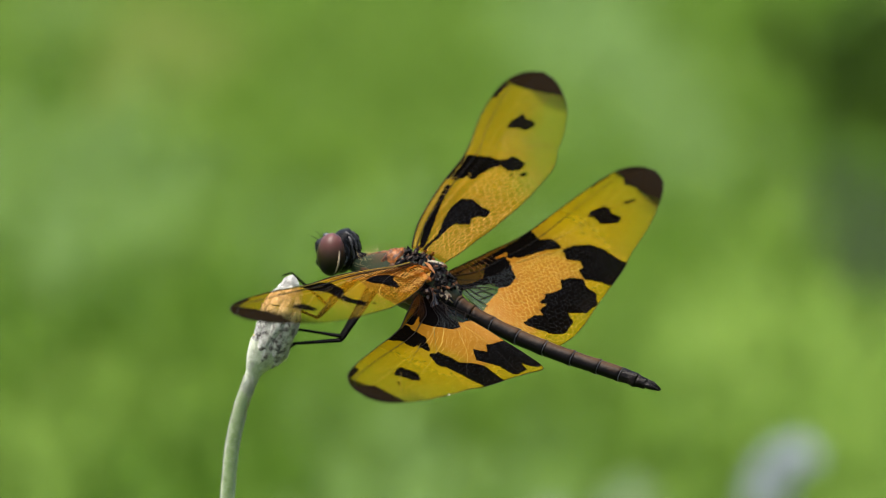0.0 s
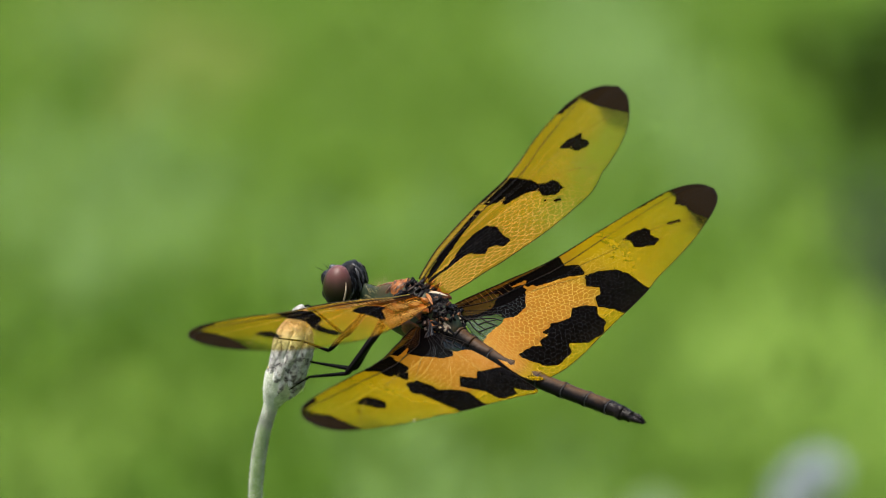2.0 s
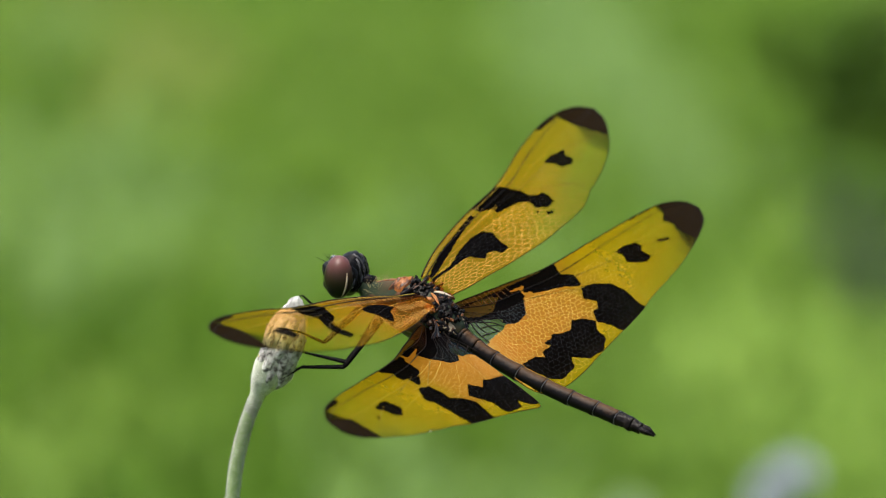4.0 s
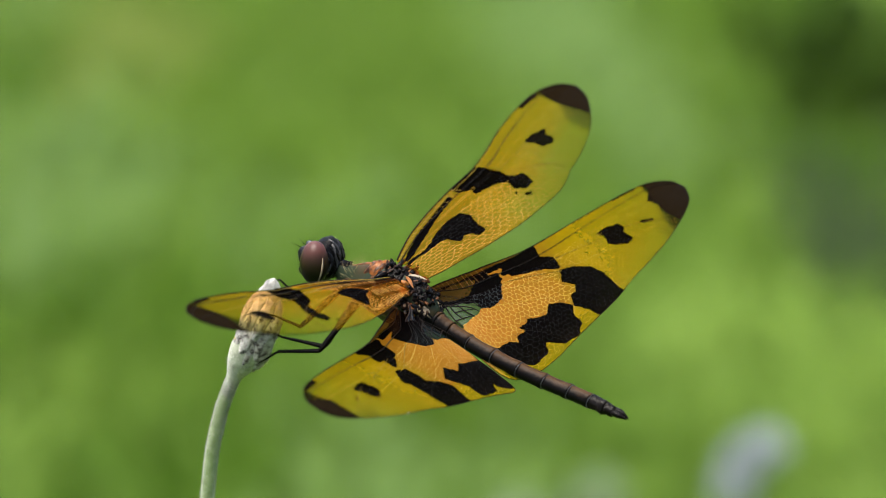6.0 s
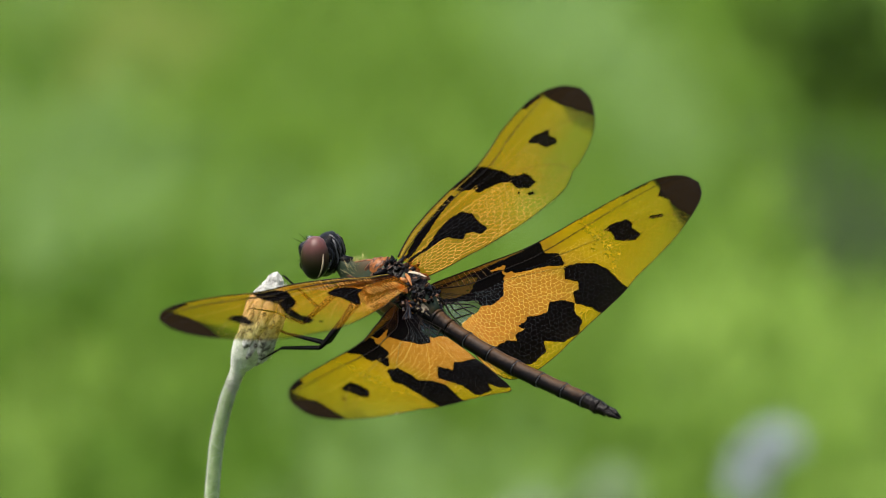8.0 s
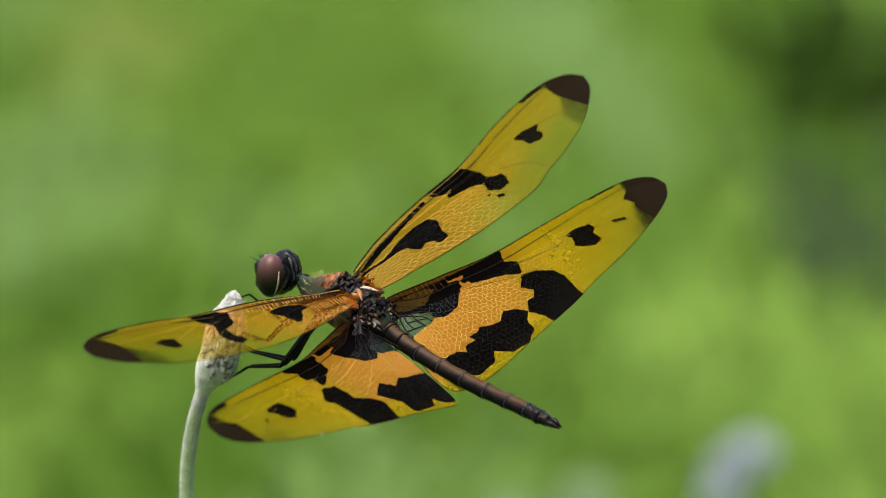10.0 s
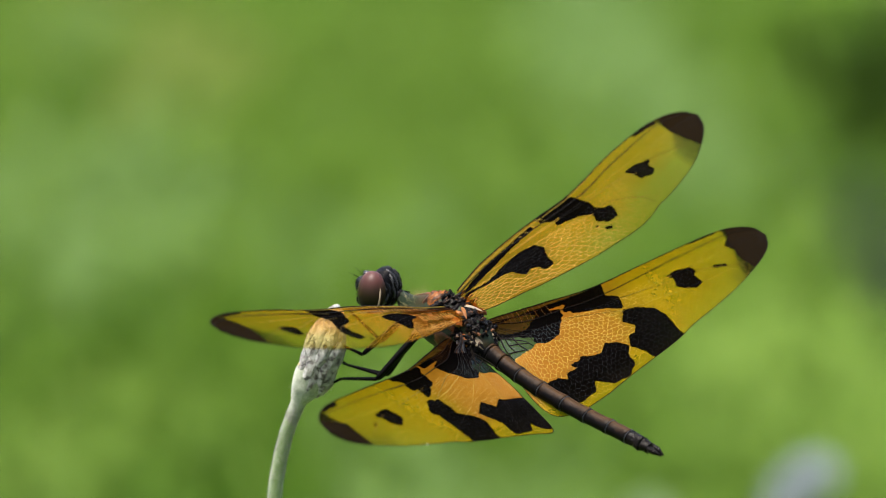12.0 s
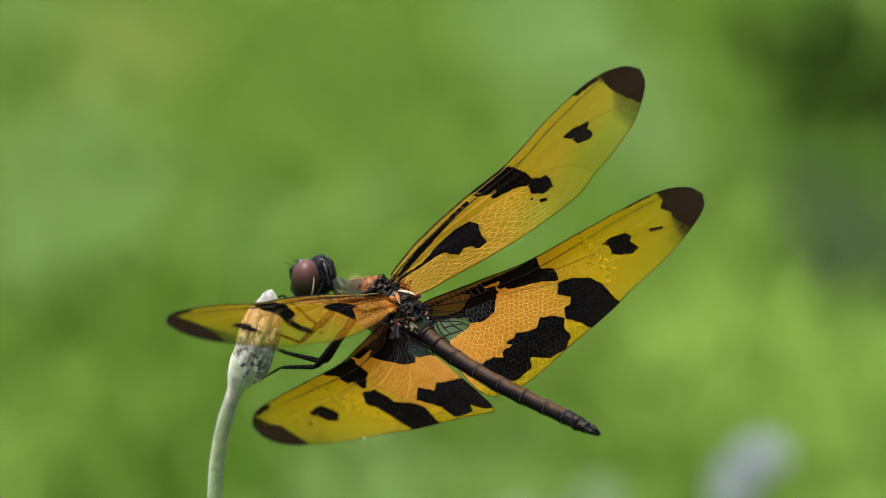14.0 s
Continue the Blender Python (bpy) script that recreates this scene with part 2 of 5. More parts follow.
def eye_material():
    """Compound eye: maroon above, dark olive below, with a fine facet relief."""
    m, nt, b = material("maroon and olive compound eye", 0.36)
    b.inputs["Specular IOR Level"].default_value = 0.11
    where = coords(nt)
    sep = nt.nodes.new("ShaderNodeSeparateXYZ")
    nt.links.new(where, sep.inputs[0])
    n = noise_tex(nt, 350, 3, where)
    add = nt.nodes.new("ShaderNodeMath")
    add.operation, add.inputs[1].default_value = "MULTIPLY_ADD", 0.0012
    nt.links.new(n.outputs["Fac"], add.inputs[0])
    nt.links.new(sep.outputs[2], add.inputs[2])
    rng = node(nt, "ShaderNodeMapRange", From_Min=-0.0007, From_Max=0.0030)
    nt.links.new(add.outputs[0], rng.inputs[0])
    r = ramp(nt, rng.outputs[0], [(0.0, (0.003, 0.003, 0.002)), (0.3, (0.010, 0.007, 0.003)), (0.52, (0.02, 0.010, 0.005)), (0.72, (0.042, 0.016, 0.013)), (1.0, (0.07, 0.031, 0.03))])
    nt.links.new(r.outputs[0], b.inputs["Base Color"])
    v = node(nt, "ShaderNodeTexVoronoi", Scale=9000.0)
    nt.links.new(where, v.inputs["Vector"])
    relief(nt, b, v.outputs["Distance"], 0.15, 0.00003)
    return m


eye_maroon = eye_material()


def leaf_material(name, dark, mid, light, patch=2.2, veil=0.5):
    """Leaf or blade: colour differs from plant to plant by place, and a little from leaf to leaf; light comes through."""
    m, nt, b = material(name, 0.7)
    b.inputs["Specular IOR Level"].default_value = 0.12
    place = nt.nodes.new("ShaderNodeNewGeometry")
    n = noise_tex(nt, patch, 2, place.outputs["Position"])
    mixin = nt.nodes.new("ShaderNodeMath")
    mixin.operation, mixin.inputs[1].default_value = "MULTIPLY_ADD", 0.35
    nt.links.new(place.outputs["Random Per Island"], mixin.inputs[0])
    nt.links.new(n.outputs["Fac"], mixin.inputs[2])
    r = ramp(nt, mixin.outputs[0], [(0.42, dark), (0.64, mid), (0.88, light)])
    nt.links.new(r.outputs[0], b.inputs["Base Color"])
    thin = nt.nodes.new("ShaderNodeBsdfTranslucent")
    nt.links.new(r.outputs[0], thin.inputs[0])
    mix = nt.nodes.new("ShaderNodeMixShader")
    mix.inputs[0].default_value = veil
    nt.links.new(b.outputs[0], mix.inputs[1])
    nt.links.new(thin.outputs[0], mix.inputs[2])
    nt.links.new(mix.outputs[0], nt.nodes["Material Output"].inputs[0])
    return m


grass_green = leaf_material("meadow grass blade", (0.088, 0.167, 0.015), (0.101, 0.186, 0.021), (0.119, 0.204, 0.031))
leaf_bright = leaf_material("bright yellow-green blade", (0.175, 0.285, 0.046), (0.195, 0.31, 0.056), (0.215, 0.335, 0.066))
leaf_dark = leaf_material("dark shrub leaf and blade", (0.02, 0.05, 0.002), (0.029, 0.066, 0.004), (0.042, 0.09, 0.006), 3)
leaf_mid = leaf_material("deep green blade", (0.05, 0.113, 0.007), (0.058, 0.127, 0.009), (0.068, 0.142, 0.012))
leaf_grey = leaf_material("grey-green blade", (0.137, 0.228, 0.062), (0.153, 0.25, 0.071), (0.17, 0.27, 0.08))
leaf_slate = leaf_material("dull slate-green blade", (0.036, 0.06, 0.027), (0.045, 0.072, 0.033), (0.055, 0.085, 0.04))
leaf_fresh = leaf_material("fresh green blade", (0.115, 0.205, 0.02), (0.13, 0.225, 0.025), (0.145, 0.245, 0.03))
leaf_straw = leaf_material("straw-tinged blade", (0.16, 0.215, 0.045), (0.178, 0.235, 0.052), (0.195, 0.255, 0.06))
petal_lilac = leaf_material("pale lilac floret", (0.33, 0.36, 0.42), (0.43, 0.47, 0.52), (0.54, 0.58, 0.6), 8)
petal_cream = leaf_material("greenish white floret", (0.22, 0.30, 0.15), (0.30, 0.39, 0.22), (0.38, 0.46, 0.3), 8)


def ground_material():
    m, nt, b = material("mossy meadow soil", 0.95)
    b.inputs["Specular IOR Level"].default_value = 0.1
    place = nt.nodes.new("ShaderNodeNewGeometry").outputs["Position"]
    big, fine = noise_tex(nt, 1.6, 5, place), noise_tex(nt, 40, 6, place)
    r = ramp(nt, big.outputs["Fac"], [(0.3, (0.04, 0.08, 0.009)), (0.5, (0.065, 0.13, 0.013)), (0.7, (0.09, 0.16, 0.02))])
    mix = nt.nodes.new("ShaderNodeMix")
    mix.data_type = "RGBA"
    mix.inputs[7].default_value = (0.06, 0.05, 0.02, 1)
    f = node(nt, "ShaderNodeMapRange", From_Min=0.5, From_Max=0.75, To_Max=0.6)
    nt.links.new(fine.outputs["Fac"], f.inputs[0])
    nt.links.new(f.outputs[0], mix.inputs[0])
    nt.links.new(r.outputs[0], mix.inputs[6])
    nt.links.new(mix.outputs[2], b.inputs["Base Color"])
    relief(nt, b, fine.outputs["Fac"], 0.8, 0.02)
    return m


# ---- mesh helpers ----
class Shape:
    """Vertices and faces gathered piece by piece; a number for each face's material."""

    def __init__(self):
        self.v, self.f, self.m = [], [], []

    def add(self, verts, faces, slot=0):
        n = len(self.v)
        self.v += [tuple(p) for p in verts]
        self.f += [tuple(n + i for i in f) for f in faces]
        self.m += [slot] * len(faces)
        return self

    def ball(self, at, radii, turn=None, rings=10, sides=14, slot=0, dent=0.0):
        """An egg with radii along its three axes; dent roughens it."""
        at, turn = Vector(at), turn or Matrix.Identity(3)
        vs = []
        for i in range(1, rings):
            a = math.pi * i / rings
            for j in range(sides):
                b = 2 * math.pi * j / sides
                d = Vector((math.cos(a), math.sin(a) * math.cos(b), math.sin(a) * math.sin(b)))
                k = 1 + dent * (noise.noise(d * 2.1 + at * 900) + 0.35 * noise.noise(d * 6.5 + at * 700))
                vs.append(at + turn @ Vector((d.x * radii[0] * k, d.y * radii[1] * k, d.z * radii[2] * k)))
        top, bottom = len(vs), len(vs) + 1
        vs += [at + turn @ Vector((radii[0], 0, 0)), at + turn @ Vector((-radii[0], 0, 0))]
        fs = []
        for j in range(sides):
            k = (j + 1) % sides
            fs.append((top, j, k))
            for i in range(rings - 2):
                fs.append((i * sides + j, (i + 1) * sides + j, (i + 1) * sides + k, i * sides + k))
            fs.append((bottom, (rings - 2) * sides + k, (rings - 2) * sides + j))
        return self.add(vs, fs, slot)

    def tube(self, points, radii, sides=8, slot=0, squash=1.0, caps=True):
        """A pipe along points with a radius at each; squash flattens it upwards."""
        pts = [Vector(p) for p in points]
        vs = []
        side = None
        for i, p in enumerate(pts):
            d = (pts[min(i + 1, len(pts) - 1)] - pts[max(i - 1, 0)]).normalized()
            ref = side if side is not None else (Vector((0, 0, 1)).cross(d) if abs(d.z) < 0.9 else Vector((0, 1, 0)).cross(d))
            side = (ref - d * ref.dot(d)).normalized()
            up = d.cross(side)
            for j in range(sides):
                a = 2 * math.pi * j / sides
                vs.append(p + side * (math.cos(a) * radii[i]) + up * (math.sin(a) * radii[i] * squash))
        fs = []
        for i in range(len(pts) - 1):
            for j in range(sides):
                k = (j + 1) % sides
                fs.append((i * sides + j, i * sides + k, (i + 1) * sides + k, (i + 1) * sides + j))
        if caps:
            fs.append(tuple(range(sides - 1, -1, -1)))
            fs.append(tuple((len(pts) - 1) * sides + j for j in range(sides)))
        return self.add(vs, fs, slot)


def part(name, shape, materials, parent=None, label="", smooth=True):
    """Links a Shape as one mesh object under a thing or a part."""
    me = bpy.data.meshes.new(name)
    me.from_pydata(shape.v, [], shape.f)
    for m in materials if isinstance(materials, (list, tuple)) else [materials]:
        me.materials.append(m)
    me.polygons.foreach_set("material_index", shape.m)
    me.polygons.foreach_set("use_smooth", [smooth] * len(shape.f))
    me.update()
    ob = new(name, me)
    if parent:
        ob.parent = parent
    return tagged(ob, label)


MM = 0.001


def mm(*p):
    return Vector(p) * MM


def curve(points, count):
    """A smooth line (Catmull-Rom) through points, count places along it."""
    pts = [Vector(p) for p in points]
    pts = [pts[0] * 2 - pts[1]] + pts + [pts[-1] * 2 - pts[-2]]
    out = []
    for i in range(count):
        u = i / (count - 1) * (len(pts) - 3)
        k = min(int(u), len(pts) - 4)
        t = u - k
        a, b, c, d = pts[k:k + 4]
        out.append(0.5 * ((2 * b) + (c - a) * t + (2 * a - 5 * b + 4 * c - d) * t * t + (3 * b - a - 3 * c + d) * t ** 3))
    return out


def soft_step(a, b, x):
    t = min(max((x - a) / (b - a), 0), 1)
    return t * t * (3 - 2 * t)


# ---- ground ----
def build_ground():
    s = Shape()
    xs = [-3000, -300, -30, -8] + [-4 + 0.25 * i for i in range(33)] + [8, 30, 300, 3000]
    ys = [-3000, -300, -30, -6] + [-2 + 0.25 * i for i in range(57)] + [16, 40, 300, 3000]
    vs = [(x, y, 0.03 * noise.noise(Vector((x * 1.3, y * 1.3, 0))) if abs(x) < 10 and abs(y) < 20 else 0.0) for y in ys for x in xs]
    w = len(xs)
    s.add(vs, [(j * w + i, j * w + i + 1, (j + 1) * w + i + 1, (j + 1) * w + i) for j in range(len(ys) - 1) for i in range(w - 1)])
    g = part("ground", s, ground_material())
    tagged(g, "mossy green meadow soil with patches of earth", "ground", kind="structure")


build_ground()


def blade(s, rng, x, y, length, width, lean, slot=0):
    a = rng.uniform(0, 2 * math.pi)
    dx, dy = math.cos(a), math.sin(a)
    sx, sy = -dy * width / 2, dx * width / 2
    bend = lean * length
    mid = (x + dx * bend * 0.3, y + dy * bend * 0.3, length * 0.6)
    tip = (x + dx * bend, y + dy * bend, length * (1 - 0.25 * lean))
    s.add([(x - sx, y - sy, -0.02), (x + sx, y + sy, -0.02), (mid[0] + sx * 0.8, mid[1] + sy * 0.8, mid[2]), (mid[0] - sx * 0.8, mid[1] - sy * 0.8, mid[2]), tip],
          [(0, 1, 2, 3), (3, 2, 4)], slot)


# patches of other grasses and of darker blades in the meadow: across, away, half width, half depth, how thick they grow
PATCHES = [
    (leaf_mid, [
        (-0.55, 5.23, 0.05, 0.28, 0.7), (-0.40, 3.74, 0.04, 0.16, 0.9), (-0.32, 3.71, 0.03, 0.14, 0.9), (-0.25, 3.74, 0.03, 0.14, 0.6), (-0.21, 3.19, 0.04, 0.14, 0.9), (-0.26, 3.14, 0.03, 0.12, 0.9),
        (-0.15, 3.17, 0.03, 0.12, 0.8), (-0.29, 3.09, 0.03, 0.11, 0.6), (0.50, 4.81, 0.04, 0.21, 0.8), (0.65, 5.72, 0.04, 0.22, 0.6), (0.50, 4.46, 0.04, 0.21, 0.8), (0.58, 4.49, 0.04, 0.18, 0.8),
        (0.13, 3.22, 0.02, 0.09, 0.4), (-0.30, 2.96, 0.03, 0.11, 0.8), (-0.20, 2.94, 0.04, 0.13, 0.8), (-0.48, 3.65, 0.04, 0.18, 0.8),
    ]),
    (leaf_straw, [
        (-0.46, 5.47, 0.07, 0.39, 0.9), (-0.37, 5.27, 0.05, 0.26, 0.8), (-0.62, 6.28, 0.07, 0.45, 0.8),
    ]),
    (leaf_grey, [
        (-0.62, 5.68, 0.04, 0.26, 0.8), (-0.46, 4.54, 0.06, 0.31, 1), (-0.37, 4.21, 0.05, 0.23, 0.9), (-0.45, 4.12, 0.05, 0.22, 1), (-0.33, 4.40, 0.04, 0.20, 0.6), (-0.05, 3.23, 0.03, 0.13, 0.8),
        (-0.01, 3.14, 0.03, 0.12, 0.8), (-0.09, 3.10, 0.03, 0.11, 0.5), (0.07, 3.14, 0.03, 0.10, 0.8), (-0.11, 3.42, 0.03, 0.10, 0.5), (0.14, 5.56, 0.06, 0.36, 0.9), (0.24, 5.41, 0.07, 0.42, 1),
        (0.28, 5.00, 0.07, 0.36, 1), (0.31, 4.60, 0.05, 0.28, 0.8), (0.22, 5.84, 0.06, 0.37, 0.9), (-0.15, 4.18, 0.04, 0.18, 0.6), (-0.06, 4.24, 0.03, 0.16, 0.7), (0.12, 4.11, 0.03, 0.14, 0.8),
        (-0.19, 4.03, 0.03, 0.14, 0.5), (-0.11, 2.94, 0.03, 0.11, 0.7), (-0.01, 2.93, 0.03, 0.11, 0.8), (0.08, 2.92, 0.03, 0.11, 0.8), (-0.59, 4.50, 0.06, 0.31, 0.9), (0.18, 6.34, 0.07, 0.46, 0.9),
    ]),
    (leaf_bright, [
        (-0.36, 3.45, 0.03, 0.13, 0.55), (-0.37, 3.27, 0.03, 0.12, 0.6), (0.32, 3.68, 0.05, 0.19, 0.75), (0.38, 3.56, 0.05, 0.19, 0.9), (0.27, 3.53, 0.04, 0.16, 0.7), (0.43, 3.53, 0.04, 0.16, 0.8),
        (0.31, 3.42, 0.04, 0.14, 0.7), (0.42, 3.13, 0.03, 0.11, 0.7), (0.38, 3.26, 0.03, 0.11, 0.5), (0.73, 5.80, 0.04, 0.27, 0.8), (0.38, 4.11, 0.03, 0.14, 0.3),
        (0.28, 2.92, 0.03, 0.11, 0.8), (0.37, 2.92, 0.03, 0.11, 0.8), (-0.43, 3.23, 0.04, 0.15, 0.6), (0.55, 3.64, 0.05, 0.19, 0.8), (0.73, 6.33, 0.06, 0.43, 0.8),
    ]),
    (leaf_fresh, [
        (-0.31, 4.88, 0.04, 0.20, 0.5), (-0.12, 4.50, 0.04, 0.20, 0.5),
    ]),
    # dark blades round the shrubs' feet, in the shrub leaf's colour
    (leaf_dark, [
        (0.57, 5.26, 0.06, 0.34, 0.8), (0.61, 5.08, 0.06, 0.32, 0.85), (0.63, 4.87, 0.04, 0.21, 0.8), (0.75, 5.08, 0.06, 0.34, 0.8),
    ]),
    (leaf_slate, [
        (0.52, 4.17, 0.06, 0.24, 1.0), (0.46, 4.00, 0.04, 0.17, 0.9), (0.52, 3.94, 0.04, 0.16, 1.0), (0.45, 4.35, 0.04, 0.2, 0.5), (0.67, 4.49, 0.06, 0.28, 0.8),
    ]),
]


def build_grass():
    """The meadow's blades; round each patch's middle its own blades take the place of the common ones."""
    rng = random.Random(11)
    s = Shape()

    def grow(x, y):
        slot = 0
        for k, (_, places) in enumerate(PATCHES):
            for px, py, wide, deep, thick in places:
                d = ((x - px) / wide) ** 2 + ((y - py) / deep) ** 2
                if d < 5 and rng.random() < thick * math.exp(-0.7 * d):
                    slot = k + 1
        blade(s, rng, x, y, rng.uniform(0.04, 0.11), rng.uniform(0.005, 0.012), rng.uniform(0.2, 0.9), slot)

    for _ in range(46000):
        y = rng.uniform(2.2, 8.5)
        grow(rng.uniform(-1, 1) * (0.25 + 0.15 * y), y)
    for _ in range(150000):
        x, y = rng.gauss(0, 3.2), 3 + rng.gauss(0, 3.6)
        if not (2.2 < y < 8.5 and abs(x) < 0.25 + 0.15 * y):
            blade(s, rng, x, y, rng.uniform(0.04, 0.11), rng.uniform(0.005, 0.012), rng.uniform(0.2, 0.9))
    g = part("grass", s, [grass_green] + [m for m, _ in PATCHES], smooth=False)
    tagged(g, "fresh green meadow grass with paler and darker patches", "grass", kind="stuff")


build_grass()


def leaf(s, at, along, up, length, width, slot=0):
    """A pointed leaf, folded along its rib and drooping at the tip."""
    side = along.cross(up).normalized()
    rows = []
    for k, (u, w) in enumerate(((0, 0.12), (0.3, 0.85), (0.6, 0.9), (1.0, 0.0))):
        c = at + along * (length * u) - up * (length * 0.35 * u * u)
        rows.append((c + side * (width * w / 2) + up * width * 0.12 * w, c, c - side * (width * w / 2) + up * width * 0.12 * w))
    vs = [p for r in rows[:3] for p in r] + [rows[3][1]]
    fs = [(0, 1, 4, 3), (1, 2, 5, 4), (3, 4, 7, 6), (4, 5, 8, 7), (6, 7, 9), (7, 8, 9)]
    s.add(vs, fs, slot)


def herb(x, y, height, spread, leaves, mat, label, seed, size=(0.025, 0.05)):
    """A leafy shrub: a few upright stems with leaves set round them."""
    rng = random.Random(seed)
    root = new("meadow_shrub")
    root.location = (x, y, 0)
    crown = Shape()
    for i in range(7):
        stem = Shape()
        a = rng.uniform(0, 2 * math.pi)
        r = spread * math.sqrt(rng.random())
        top = Vector((r * math.cos(a), r * math.sin(a), height * rng.uniform(0.75, 1.05)))
        foot = Vector((top.x * 0.35, top.y * 0.35, -0.03))
        mid = (foot + top) / 2 + Vector((top.x * 0.1, top.y * 0.1, 0.02))
        part("stem", stem.tube([foot, mid, top], [0.004, 0.003, 0.0015], 5), grass_green, root)
        for j in range(leaves // 7):
            u = rng.uniform(0.12, 1.0)
            at = foot.lerp(top, u)
            b = rng.uniform(0, 2 * math.pi)
            along = Vector((math.cos(b), math.sin(b), rng.uniform(-0.1, 0.7))).normalized()
            ln = rng.uniform(*size) * (1.1 - 0.4 * u)
            leaf(crown, at, along, Vector((0, 0, 1)), ln, ln * rng.uniform(0.35, 0.6))
    tagged(part("leaves", crown, mat, root, smooth=False), kind="stuff")
    return tagged(root, label, "shrub", group="meadow shrubs")


def flower_herb(x, y, height, mat, label, seed, heads=4, size=0.035):
    """A slender herb that carries round flower heads of many small florets."""
    rng = random.Random(seed)
    root = new("flowering_herb")
    root.location = (x, y, 0)
    crown = Shape()
    tops = []
    for i in range(heads):
        k = i - (heads - 1) / 2
        top = Vector((0.0056 * k + rng.gauss(0, 0.001), rng.gauss(0, 0.008), height * (0.975 + 0.034 * k)))
        part("stem", Shape().tube([(top.x * 0.3, top.y * 0.3, -0.03), (top.x * 0.6, top.y * 0.6, height * 0.5), top], [0.003, 0.0025, 0.002], 5), grass_green, root)
        tops.append(top)
        for j in range(8):
            b = rng.uniform(0, 6.28)
            leaf(crown, Vector((top.x * 0.5, top.y * 0.5, height * rng.uniform(0.1, 0.7))), Vector((math.cos(b), math.sin(b), 0.4)).normalized(), Vector((0, 0, 1)), 0.06, 0.022)
    tagged(part("leaves", crown, leaf_grey, root, smooth=False), kind="stuff")
    for top in tops:
        head = Shape()
        for j in range(46):
            d = Vector((rng.gauss(0, 1), rng.gauss(0, 1), rng.gauss(0.4, 0.8))).normalized()
            u = d.orthogonal().normalized()
            leaf(head, top + d * size * 0.35, d, u, size * 0.75, size * 0.45)
        part("flower_head", head, mat, root, smooth=False)
    return tagged(root, label, "flower", group="flowering herbs")


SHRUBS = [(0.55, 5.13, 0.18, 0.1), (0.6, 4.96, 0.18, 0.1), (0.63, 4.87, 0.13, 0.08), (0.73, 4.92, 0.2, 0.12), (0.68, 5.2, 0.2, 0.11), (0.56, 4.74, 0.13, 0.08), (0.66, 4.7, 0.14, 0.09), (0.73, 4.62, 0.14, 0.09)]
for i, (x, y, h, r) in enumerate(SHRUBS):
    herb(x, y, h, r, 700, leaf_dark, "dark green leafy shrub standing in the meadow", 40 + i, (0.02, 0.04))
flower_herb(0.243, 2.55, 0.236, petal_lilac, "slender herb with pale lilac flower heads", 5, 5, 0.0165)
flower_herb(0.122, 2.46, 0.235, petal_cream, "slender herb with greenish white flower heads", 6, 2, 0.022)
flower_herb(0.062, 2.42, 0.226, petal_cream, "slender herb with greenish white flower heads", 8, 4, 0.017)



